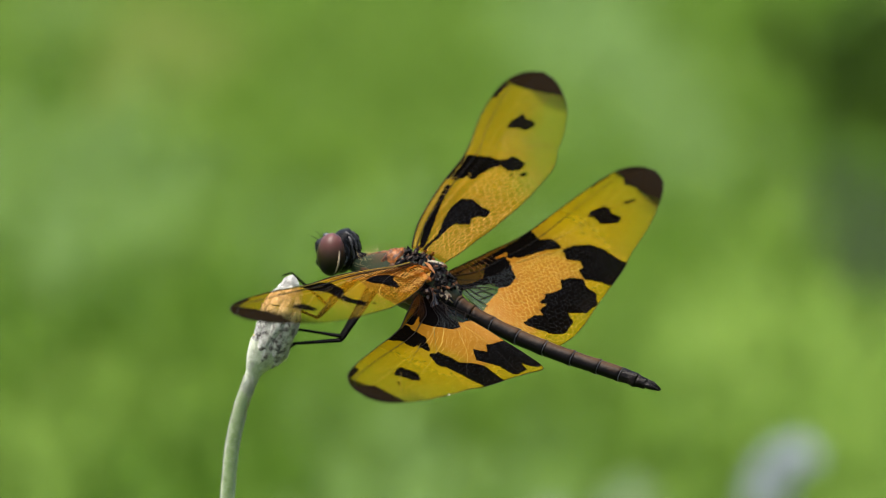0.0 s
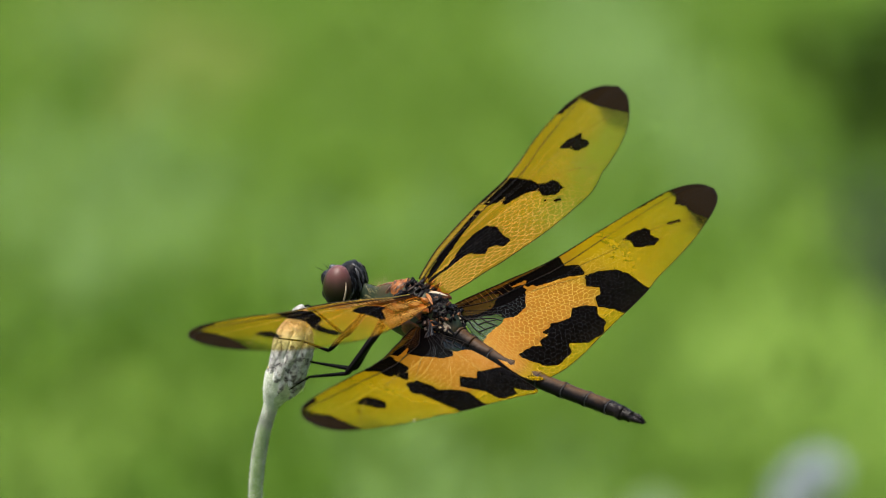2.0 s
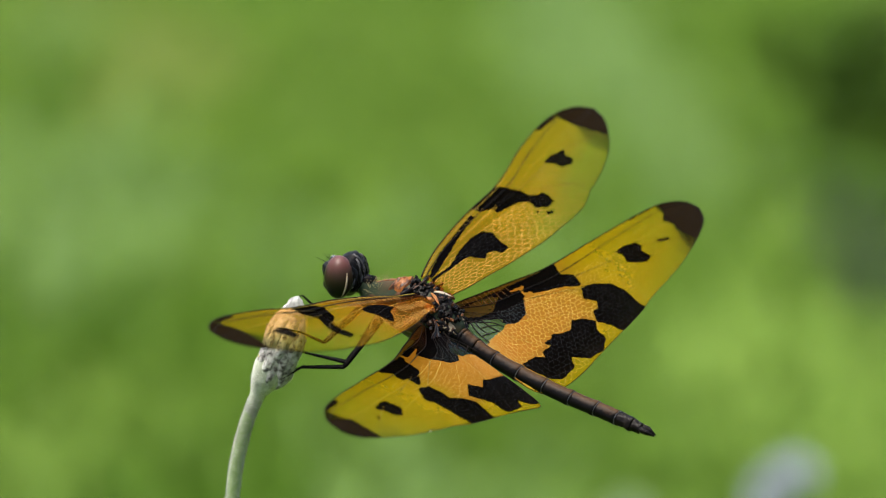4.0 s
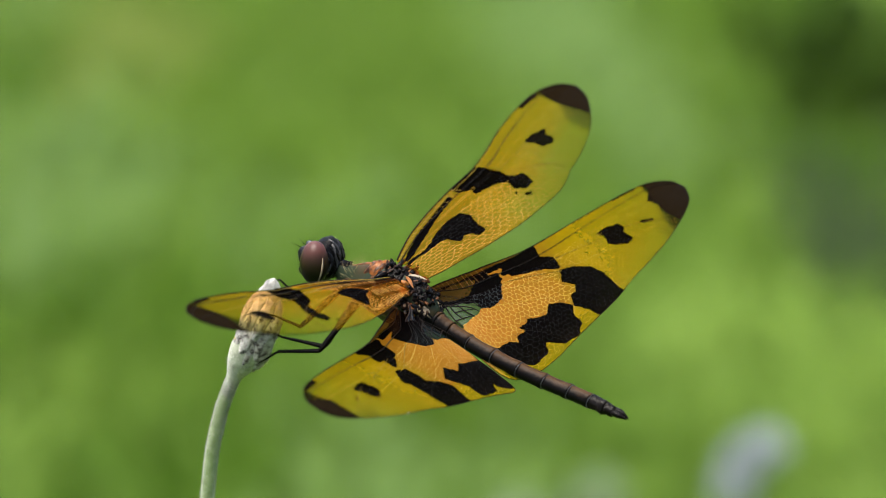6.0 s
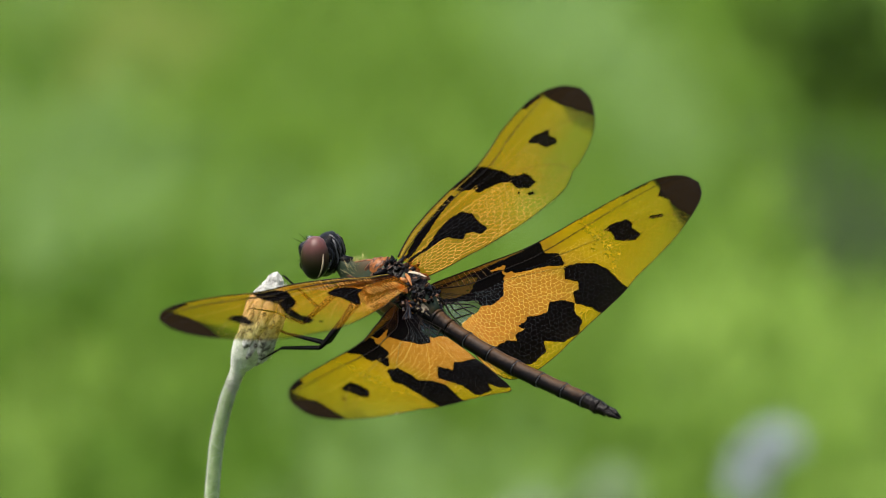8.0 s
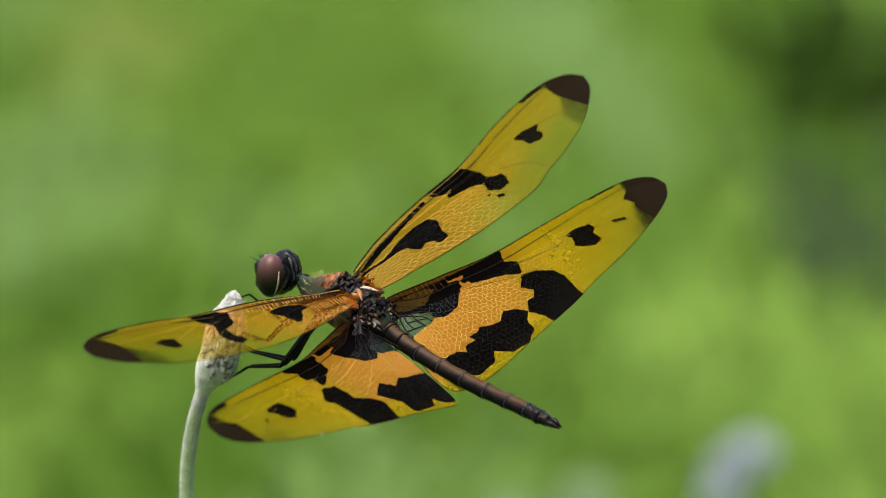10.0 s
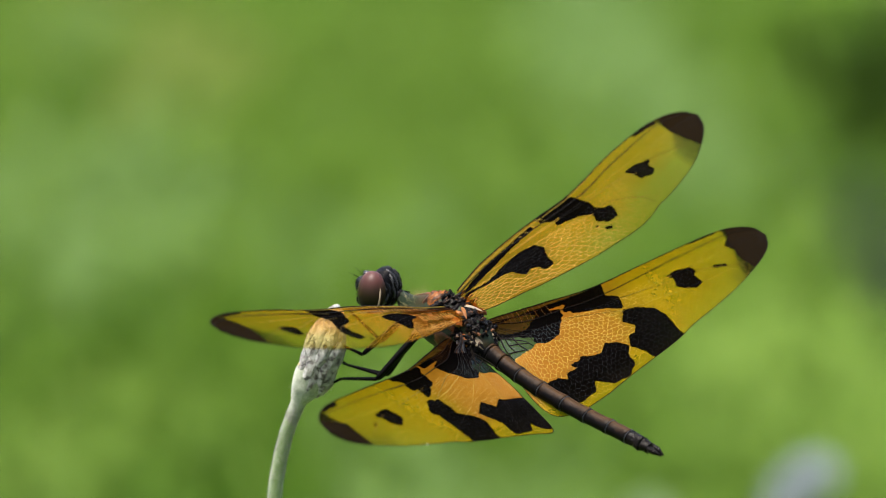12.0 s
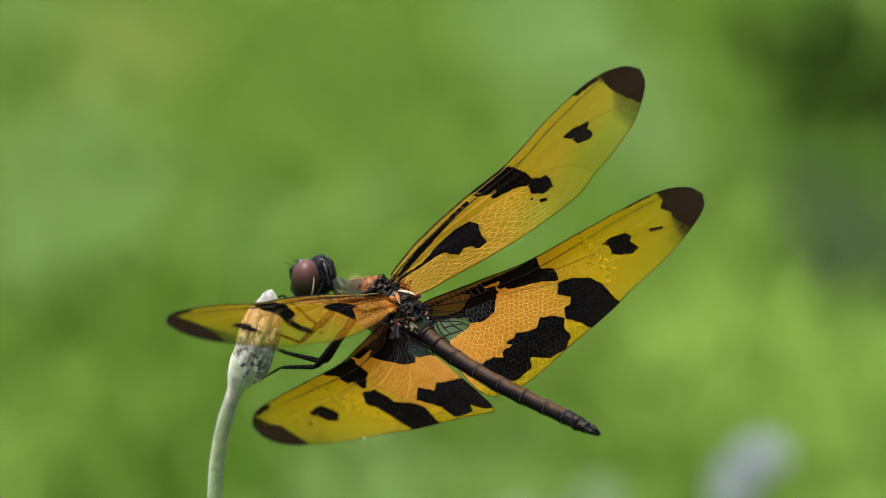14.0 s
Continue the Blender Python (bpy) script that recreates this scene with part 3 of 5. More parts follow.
# ---- the downy flower stem ----
def build_stem():
    """A woolly bud on a curved stem; its origin lies at the foot of the bud, the stem runs down into the soil."""
    rng = random.Random(3)
    root = new("bud_stem")
    path = curve([mm(-4.6, 2, -890), mm(-5.5, 1, -500), mm(-6.2, 0, -150), mm(-5.9, 0, -60), mm(-5.5, 0, -28), mm(-4.8, 0, -13), mm(-3.6, 0, -5.8), mm(-2.1, 0, -1.3)], 90)
    radii = [0.0011 - 0.00032 * min(1, i / 50) + 0.00004 * noise.noise(Vector((i * 0.4, 0, 0))) for i in range(90)]
    stalk = Shape()
    stalk.tube(path, radii, 12)
    part("stalk", stalk, stem_green, root)
    calyx = Shape()
    base = curve([mm(-3.35, 0, -4.8), mm(-2.15, 0, -1.5), mm(-1.7, 0, -0.4), mm(-1.0, 0, 0.9), mm(-0.35, 0, 2.2), mm(0.1, 0, 3.4)], 12)
    calyx.tube(base, [0.0007, 0.00078, 0.00082, 0.00092, 0.00115, 0.0014, 0.0017, 0.0019, 0.00205, 0.0021, 0.0019, 0.0015], 18)
    part("calyx", calyx, calyx_wool, root, "grey-green woolly calyx")
    core = Shape()
    core.tube(curve([mm(-0.3, 0, 1.2), mm(0.35, 0, 3.2), mm(1.05, 0, 5.4), mm(1.75, 0, 7.8), mm(2.4, 0, 10.0)], 12), [0.0012, 0.0017, 0.0019, 0.0019, 0.00188, 0.00182, 0.00175, 0.0016, 0.0013, 0.0009, 0.0005, 0.0002], 16)
    part("core", core, groove_dark, root, "bud core darkened for the shade between bracts")
    axis = curve([mm(-0.5, 0, 0.6), mm(0.35, 0, 3.2), mm(1.05, 0, 5.4), mm(1.75, 0, 7.8), mm(2.4, 0, 10.0)], 40)
    for row in range(5):
        u = row / 4
        c = axis[int(7 + u * 23)]
        d = (axis[int(9 + u * 23)] - axis[int(6 + u * 23)]).normalized()
        ring = 0.0018 * (0.86, 1, 0.98, 0.86, 0.5)[row]
        count = (7, 8, 8, 7, 5)[row]
        for j in range(count):
            a = 2 * math.pi * (j + 0.5 * (row % 2)) / count + rng.uniform(-0.12, 0.12)
            side = Vector((math.cos(a), math.sin(a), 0))
            side = (side - d * side.dot(d)).normalized()
            up = (d + side * (rng.uniform(-0.05, 0.12) - 0.25 * (row > 2)) + Vector((rng.uniform(-0.12, 0.12), rng.uniform(-0.12, 0.12), 0))).normalized()
            w = up.cross(side).normalized()
            turn = Matrix((up, w, w.cross(up) * -1)).transposed()
            at = c + side * ring * rng.uniform(0.94, 1.06)
            ln, wide, deep = rng.uniform(0.0019, 0.0024), rng.uniform(0.0007, 0.00085), rng.uniform(0.00055, 0.0007)
            s = Shape()
            s.ball(at, (ln, wide, deep), turn, 26, 20, 0, 0.2)
            bract = part("bract", s, wool_cracked if row < 3 else wool, root)
            if row < 3 and rng.random() < 0.7:
                tip = Shape()
                lift = at + turn @ Vector((ln * rng.uniform(-0.3, 0.5), 0, 0)) + side * deep * 0.9
                tip.tube([lift - w * wide * 0.8, lift + up * ln * 0.2 + side * 0.00003, lift + w * wide * rng.uniform(0.2, 0.8)], [0.00003, 0.00007, 0.00003], 6)
                part("bract_tip", tip, groove_dark, bract, "withered dark bract tip")
    cap = Shape()
    for k, size in ((25, 1.75), (29, 1.6), (33, 1.3), (36, 0.95)):
        cap.ball(axis[k], (0.0012, size * MM, size * MM), Euler((0, -1.25, 0)).to_matrix(), 22, 26, 0, 0.16)
    part("woolly_cap", cap, wool, root, "white woolly tip of the bud")
    fuzz = Shape()

    def fibre(at, d, ln, r):
        side = d.orthogonal().normalized() * r
        bend = Vector((rng.uniform(-1, 1), rng.uniform(-1, 1), rng.uniform(-1, 1))) * ln * 0.35
        m, e = at + d * ln * 0.55 + bend * 0.4, at + d * ln + bend
        o = d.cross(side).normalized() * r
        fuzz.add([at + side, at - side * 0.5 + o, at - side * 0.5 - o, m + side * 0.7, m - side * 0.35 + o * 0.7, m - side * 0.35 - o * 0.7, e],
                 [(0, 1, 4, 3), (1, 2, 5, 4), (2, 0, 3, 5), (3, 4, 6), (4, 5, 6), (5, 3, 6)])

    for _ in range(16000):
        u = rng.random() ** 0.8
        k = int(52 + u * 37)
        p = path[k].lerp(path[min(k + 1, 89)], rng.random())
        a = rng.uniform(0, 6.28)
        d = Vector((math.cos(a), math.sin(a), rng.uniform(-0.3, 0.6))).normalized()
        fibre(p + Vector((math.cos(a), math.sin(a), 0)) * radii[min(k, 89)] * 0.95, d, rng.uniform(0.0001, 0.00027), 0.00001)
    for _ in range(4000):
        k = rng.randrange(36)
        a = rng.uniform(0, 6.28)
        d = Vector((math.cos(a), math.sin(a), rng.uniform(-0.2, 0.8))).normalized()
        fibre(axis[k] + Vector((math.cos(a), math.sin(a), 0)) * (0.0023 if k < 20 else 0.0023 - 0.00006 * (k - 20)), d, rng.uniform(0.0001, 0.00035), 0.000008)
    part("wool", fuzz, wool, root, "fine white woolly hairs")
    gall = Shape()
    gall.ball(mm(-1.75, -0.7, 3.6), (0.0002, 0.00016, 0.0002), None, 8, 10, 0, 0.3)
    part("yellow_fleck", gall, mottled("yellow pollen", [(0.3, (0.5, 0.32, 0.03)), (0.7, (0.75, 0.55, 0.08))], 900, 0.8), root, "yellow floret fleck")
    return tagged(root, "grey-white woolly flower bud on a downy green stem", "flower stem")


bud_stem = build_stem()

# ---- the dragonfly: its own space has x towards the head, y to its left, z up ----
dragonfly = tagged(new("dragonfly"), "amber and black winged dragonfly perched on a woolly bud", "dragonfly")


THORAX = [(-4.2, -1.6, 1.2, 1.2), (-3.2, -1.5, 1.9, 2.0), (-2.0, -1.5, 2.4, 2.7), (0.0, -1.4, 2.6, 3.1), (2.2, -1.3, 2.65, 3.2), (4.2, -1.25, 2.5, 3.0), (5.6, -1.5, 2.2, 2.6), (7.0, -1.8, 1.8, 2.05), (8.4, -2.0, 1.3, 1.4), (9.8, -1.6, 0.8, 0.9)]
THORAX_LINE = curve([(x, z, 0) for x, z, _, _ in THORAX], 141)
THORAX_WIDE = curve([(w, h, 0) for _, _, w, h in THORAX], 141)


def thorax_skin(x, a, proud=0.0):
    """A place on the thorax: x along the body, a the angle round it (90 degrees is the back), in millimetres before scaling."""
    k = 0
    while k < 139 and THORAX_LINE[k + 1].x < x:
        k += 1
    t = min(max((x - THORAX_LINE[k].x) / (THORAX_LINE[k + 1].x - THORAX_LINE[k].x), 0), 1)
    c, r = THORAX_LINE[k].lerp(THORAX_LINE[k + 1], t), THORAX_WIDE[k].lerp(THORAX_WIDE[k + 1], t)
    up = max(0, math.sin(a))
    ridge = 1 + 0.08 * up ** 8 - 0.06 * math.exp(-((abs(math.cos(a)) - 0.75) / 0.15) ** 2) * (1 if up > 0 else 0)
    q = ridge * (1 + 0.03 * noise.noise(Vector((x * 0.9, a * 1.5, 3))))
    return mm(x, math.cos(a) * (r.x * q + proud), c.y + math.sin(a) * (r.y * q + proud))


def thorax_plate(name, x0, x1, a0, a1, lift, mat, parent, label="", rough=0.12, seed=0):
    """A curved plate on the thorax, thickest in its middle, with an uneven outline and surface."""
    s = Shape()
    n, m = 16, 18
    for i in range(n + 1):
        for j in range(m + 1):
            u, v = i / n, j / m
            x = x0 + (x1 - x0) * u + 0.18 * noise.noise(Vector((v * 4, seed, 0)))
            a = radians(a0 + (a1 - a0) * v + 5 * noise.noise(Vector((u * 3, seed, 5))))
            edge = min(1, 5 * min(u, 1 - u)) * min(1, 5 * min(v, 1 - v))
            s.v.append(tuple(thorax_skin(x, a, -0.1 + edge * (lift + 0.1 + rough * noise.noise(Vector((x * 2.6, a * 5, seed)))))))
    s.f = [(i * (m + 1) + j, (i + 1) * (m + 1) + j, (i + 1) * (m + 1) + j + 1, i * (m + 1) + j + 1) for i in range(n) for j in range(m)]
    s.m = [0] * len(s.f)
    return part(name, s, mat, parent, label)


def build_thorax():
    s = Shape()
    sides = 36
    xs = [-4.2 + 0.35 * i for i in range(41)]
    rows = [thorax_skin(x, 2 * math.pi * j / sides) for x in xs for j in range(sides)]
    fs = [(i * sides + j, (i + 1) * sides + j, (i + 1) * sides + (j + 1) % sides, i * sides + (j + 1) % sides) for i in range(40) for j in range(sides)]
    s.add(rows, fs + [tuple(range(sides)), tuple(40 * sides + j for j in range(sides - 1, -1, -1))])
    thorax = part("thorax", s, thorax_green, dragonfly, "dark green and brown thorax")
    rng = random.Random(17)
    thorax_plate("saddle_plate", 3.3, 5.7, 42, 138, 0.16, thorax_orange, thorax, "orange-brown saddle plate", 0.4, 1)
    thorax_plate("back_plate", 0.4, 3.3, 50, 130, 0.12, black_cuticle, thorax, "black back plate", 0.45, 2)
    thorax_plate("back_plate", -3.4, 0.7, 40, 140, 0.1, black_cuticle, thorax, "black back plate", 0.5, 3)
    thorax_plate("keel_plate", 5.2, 8.4, 82, 98, 0.08, thorax_orange, thorax, "orange-brown keel", 0.08, 12)
    for sgn in (1, -1):
        m = lambda a: a if sgn > 0 else 180 - a
        thorax_plate("flank_plate", 4.8, 8.2, m(14), m(28), 0.06, brown_cuticle, thorax, "brown shoulder stripe", 0.1, 4)
        thorax_plate("wing_root_plate", 1.9, 4.4, m(22), m(52), 0.22, brown_cuticle, thorax, "", 0.2, 6)
        thorax_plate("wing_root_plate", -0.6, 1.6, m(26), m(58), 0.28, brown_cuticle, thorax, "brown wing-root plate", 0.25, 7)
        thorax_plate("wing_root_plate", -2.6, -0.5, m(8), m(46), 0.25, slate_cuticle, thorax, "", 0.4, 8)
        thorax_plate("wing_root_plate", -3.9, -2.4, m(25), m(60), 0.2, pale_cuticle, thorax, "", 0.25, 9)
        thorax_plate("flank_plate", -1.5, 2.4, m(-30), m(18), 0.08, brown_cuticle, thorax, "brown flank plate", 0.12, 10)
        thorax_plate("flank_plate", 2.6, 7.2, m(-30), m(22), 0.08, brown_cuticle, thorax, "brown flank plate", 0.12, 11)
        lobe = Shape()
        lobe.tube(curve([mm(0.55, 0.2 * sgn, 2.05), mm(0.0, 0.55 * sgn, 2.15), mm(-0.65, 0.95 * sgn, 2.05), mm(-1.35, 1.35 * sgn, 1.9)], 10), [0.0001, 0.00016, 0.00021, 0.00024, 0.00025, 0.00024, 0.0002, 0.00015, 0.0001, 0.00003], 9, 0, 0.4)
        part("wing_root_lobe", lobe, cream_flap if sgn < 0 else amber_cuticle, thorax, "cream wing-root lobe" if sgn < 0 else "amber wing-root lobe")
        thorax_plate("wing_root_plate", -4.7, -2.0, m(-25), m(60), 0.2, black_cuticle, thorax, "", 0.5, 14)
        for hx, hz in ((3.2, 1.5), (-1.5, -0.5)):
            for k in range(3):
                root = Shape()
                x = hx + (0.9 if hx < 0 else -0.4) - 0.9 * k
                root.tube([mm(x - 0.2, 1.1 * sgn, hz + 0.2), mm(x, 1.9 * sgn, hz + 0.35 - 0.1 * k), mm(x + 0.1, 2.9 * sgn, hz + 0.35)], [0.00034, 0.00028, 0.0002], 8)
                part("wing_root_vein", root, black_cuticle, thorax)
    for k in range(150):
        x = rng.uniform(0.9, 3.6) if k % 2 else rng.uniform(-3.6, -0.3)
        p = Shape()
        at = thorax_skin(x, radians(rng.uniform(25, 155)), rng.uniform(0.0, 0.3))
        turn = Euler((rng.uniform(-1, 1), rng.uniform(-1, 1), rng.uniform(0, 6))).to_matrix()
        p.ball(at, (rng.uniform(0.00016, 0.0005), rng.uniform(0.00008, 0.00024), rng.uniform(0.00008, 0.00028)), turn, 10, 12, 0, 0.95)
        part("back_knob", p, (black_cuticle, brown_cuticle, black_cuticle, head_black, slate_cuticle, brown_cuticle, black_cuticle)[k % 7], thorax)
    for x, y, z, r in ((1.0, 1.25, 1.45, 0.55), (0.1, 0.8, 1.6, 0.5), (-0.5, 0.25, 1.6, 0.42), (0.7, 1.6, 1.25, 0.35)):
        for sgn in (1, -1):
            p = Shape()
            p.ball(mm(x, y * sgn, z), (r * 0.0011, r * 0.0008, r * 0.0007), Euler((0, 0, 0.5 * sgn)).to_matrix(), 10, 12, 0, 0.5)
            part("amber_lump", p, amber_cuticle, thorax, "amber lump between the wing roots")
    for sgn in (1, -1):
        for line, r in (([(-2.6, 1.3, 0.0), (-3.4, 1.3, -0.4), (-4.2, 1.1, -0.8)], 0.36), ([(-1.6, 1.9, 0.2), (-2.3, 2.2, -0.3), (-2.7, 2.3, -0.8)], 0.3), ([(-1.2, 2.4, 0.2), (-2.0, 3.0, -0.9), (-2.8, 3.2, -2.0)], 0.2)):
            p = Shape()
            p.tube([mm(a, b * sgn, z) for a, b, z in line], [r * 0.0008, r * MM, r * 0.0002], 9, 0, 0.6)
            part("root_scale", p, pale_cuticle if r > 0.35 else (amber_cuticle if r > 0.25 else silver_cuticle), thorax)
    for sgn in (1, -1):
        for x, y, z, r in ((1.25, 1.85, 1.3, (0.95, 0.6, 0.42)), (-0.45, 1.85, 1.2, (0.8, 0.5, 0.4))):
            p = Shape()
            p.ball(mm(x, y * sgn, z), tuple(v * MM for v in r), Euler((0.5 * sgn, 0, -0.35 * sgn)).to_matrix(), 14, 18, 0, 0.35)
            part("wing_root_pad", p, amber_cuticle if sgn > 0 else brown_cuticle, thorax, "amber pad between fore and hind wing" if sgn > 0 else "brown pad between fore and hind wing")
    for k in range(7):
        p = Shape()
        b = 0.35 * k - 1.0
        p.tube(curve([mm(-1.4 - 0.12 * k, 2.5 + 0.3 * b, 0.5), mm(-2.2 - 0.1 * k, 3.1 + 0.5 * b, 0.2), mm(-3.0, 3.8 + 0.7 * b, -0.3), mm(-3.7 - 0.1 * (k % 3), 4.2 + 0.9 * b, -0.85)], 8), [0.00008, 0.00011, 0.00013, 0.00013, 0.00011, 0.00009, 0.00006, 0.00002], 7, 0, 0.5)
        part("root_scale", p, (slate_cuticle, silver_cuticle, brown_cuticle)[k % 3], thorax, "narrow root scale")
    hair = Shape()
    for _ in range(70):
        x, a = rng.uniform(6.6, 8.6), radians(rng.uniform(20, 160))
        at = thorax_skin(x, a)
        d = Vector((rng.uniform(-0.1, 0.8), math.cos(a), math.sin(a) + 0.3)).normalized()
        e = at + d * rng.uniform(0.0005, 0.0015) + Vector((rng.uniform(-1, 1), rng.uniform(-1, 1), 0)) * 0.0002
        q = d.orthogonal().normalized() * 0.000011
        q2 = d.cross(q)
        hair.add([at + q, at - q * 0.5 + q2, at - q * 0.5 - q2, e], [(0, 1, 3), (1, 2, 3), (2, 0, 3)])
    part("thorax_hair", hair, hair_pale, thorax, "pale golden hairs")


def build_head():
    s = Shape()
    s.ball(mm(10.5, 0, 0.36), (0.0016, 0.0025, 0.00222), None, 30, 40, 0, 0.12)
    head = part("head", s, head_black, dragonfly, "glossy black head")
    head.scale = (1.08, 1.08, 1.08)
    for sgn in (1, -1):
        e = Shape()
        turn = Euler((0.2 * sgn, 0.12, -0.3 * sgn)).to_matrix()
        e.ball((0, 0, 0), (0.00158, 0.0015, 0.0023), turn, 24, 32)
        eye = part("eye", e, eye_maroon, head, "maroon compound eye")
        # the head is tilted, one eye higher than the other
        eye.location = mm(11.05, 2.15, 0.32) if sgn > 0 else mm(11.6, -1.2, -0.5)
        rim = Shape()
        pts = []
        for i in range(13):
            z = -0.88 + 1.1 * i / 12
            q = math.sqrt(1 - z * z)
            pts.append(eye.location + turn @ mm(-1.58 * 0.96 * q, 1.5 * 0.3 * q * sgn, 2.32 * z))
        rim.tube(pts, [(0.00003 + 0.00009 * math.sin(math.pi * (i + 0.5) / 13)) for i in range(13)], 6)
        part("eye_rim", rim, pale_cuticle, head, "pale rim behind the eye")
        horn = Shape()
        horn.tube([mm(12.9, 0.45 * sgn, 1.1), mm(13.6, 0.7 * sgn, 1.5), mm(14.3, 0.95 * sgn, 1.85)], [0.00006, 0.00003, 0.000015], 6)
        part("antenna", horn, leg_black, head)
    rng = random.Random(8)
    for k in range(15):
        fold = Shape()
        y0 = -2.3 + 4.6 * k / 14 + rng.uniform(-0.1, 0.1)
        pts = []
        for t in range(13):
            z = -1.6 + 0.34 * t
            y = y0 + 0.12 * math.sin(t * 0.9 + k * 2) + 0.06 * rng.uniform(-1, 1)
            q = 1 - (y / 2.5) ** 2 - ((z - 0.36) / 2.22) ** 2
            if q > 0.02:
                pts.append(mm(10.5 - 1.62 * math.sqrt(q), y, z))
        if len(pts) > 2:
            fold.tube(pts, [rng.uniform(0.00005, 0.0002) for _ in pts], 7)
            part("nape_fold", fold, (nape_glint, head_black, slate_cuticle, nape_glint, black_cuticle)[k % 5], head)
    dot = Shape()
    dot.ball(mm(9.75, 1.75, -0.75), (0.00016, 0.00013, 0.00016), None, 8, 10, 0, 0.2)
    part("pale_dot", dot, cream_flap, head, "white dot on the nape")
    f = Shape()
    f.ball(mm(12.75, 0.25, 0.5), (0.00095, 0.0011, 0.001), None, 14, 18, 0, 0.2)
    f.ball(mm(12.4, 0.25, -0.9), (0.00105, 0.0014, 0.0011), None, 14, 18, 0, 0.2)
    part("face", f, slate_cuticle, head, "metallic blue-black face")
    v = Shape()
    v.ball(mm(12.5, 0.1, 1.7), (0.00042, 0.00042, 0.00034), None, 10, 12)
    part("vertex", v, pale_silver, head, "shining knob between the eyes")
    n = Shape()
    n.tube([mm(9.6, 0, -0.1), mm(8.9, 0, -0.3), mm(8.0, 0, -0.6)], [0.0008, 0.0007, 0.0009], 12)
    part("neck", n, black_cuticle, head)
    bristle = Shape()
    rng = random.Random(8)
    for _ in range(60):
        a = rng.uniform(0, 6.28)
        at = mm(12.8 + rng.uniform(-0.5, 0.4), 1.2 * math.cos(a), 0.2 + 1.4 * math.sin(a))
        d = Vector((0.6, math.cos(a), math.sin(a))).normalized()
        q = d.orthogonal().normalized() * 0.000014
        q2 = d.cross(q)
        bristle.add([at + q, at - q + q2, at - q - q2, at + d * rng.uniform(0.0004, 0.0010)], [(0, 1, 3), (1, 2, 3), (2, 0, 3)])
    part("face_hair", bristle, leg_black, head)
    return head


def abdomen_line(x):
    """Height of the abdomen's middle: it sags a little and lifts at the tail."""
    return -1.45 - 0.25 * soft_step(-4, -9, x) - 0.55 * math.exp(-((x + 13) / 8) ** 2) + 0.5 * soft_step(-17, -29, x)


def build_abdomen():
    """Ten ringed segments from the thorax to the tail."""
    joints = [-3.2, -4.6, -6.4, -9.0, -12.4, -15.9, -19.4, -22.7, -25.4, -27.4, -28.5]
    radii = [1.3, 1.15, 0.98, 0.91, 0.91, 0.9, 0.88, 0.86, 0.83, 0.78, 0.6]
    for i in range(10):
        a, b = joints[i], joints[i + 1]
        s = Shape()
        xs = [a - 0.02] + [a + (b - a) * f for f in (0.08, 0.24, 0.4, 0.58, 0.75, 0.94)] + [b + 0.02]
        ra, rb = radii[i], radii[i + 1]
        rr = [ra * 0.93, ra * 1.0, ra * 0.6 + rb * 0.39, (ra + rb) / 2 * 0.985, ra * 0.25 + rb * 0.75, rb * 1.02, rb * 1.10, rb * 1.02]
        sides, rows = 24, []
        for x, r in zip(xs, rr):
            z = abdomen_line(x)
            for j in range(sides):
                t = 2 * math.pi * j / sides
                keel = 1 + 0.09 * max(0, math.sin(t)) ** 8
                lump = 1 + (0.05 + 0.12 * soft_step(-22, -27, x)) * noise.noise(Vector((x * 1.3, 1.4 * math.cos(t), 1.4 * math.sin(t))))
                rows.append(mm(x, r * lump * 1.08 * math.cos(t), z + r * lump * 0.95 * keel * math.sin(t)))
        fs = [(k * sides + j, k * sides + (j + 1) % sides, (k + 1) * sides + (j + 1) % sides, (k + 1) * sides + j) for k in range(7) for j in range(sides)]
        s.add(rows, fs + [tuple(range(sides - 1, -1, -1)), tuple(7 * sides + j for j in range(sides))])
        seg = part("abdomen_segment", s, abdomen_brown if i < 8 else black_cuticle, dragonfly, "bronze-brown ringed abdomen segment" if i < 8 else "lumpy black tail segment")
        if 2 <= i < 8:
            ring = Shape()
            z = abdomen_line(b)
            pts = [mm(b - 0.02, rb * 1.1 * math.cos(t), z + rb * 1.02 * math.sin(t)) for t in [2 * math.pi * j / 24 for j in range(25)]]
            ring.tube(pts, [0.000048] * 25, 5, caps=False)
            part("joint_ring", ring, ring_grey, seg, "pale grey ring")
    for sgn in (1, -1):
        s = Shape()
        s.tube([mm(-28.2, 0.28 * sgn, -1.1), mm(-29.2, 0.34 * sgn, -1.05), mm(-30.3, 0.16 * sgn, -1.15)], [0.0004, 0.00036, 0.00008], 8)
        part("tail_clasper", s, black_cuticle, dragonfly)
    s = Shape()
    s.tube([mm(-28.2, 0, -1.4), mm(-29.4, 0, -1.45)], [0.0003, 0.00008], 8)
    part("tail_clasper", s, black_cuticle, dragonfly)


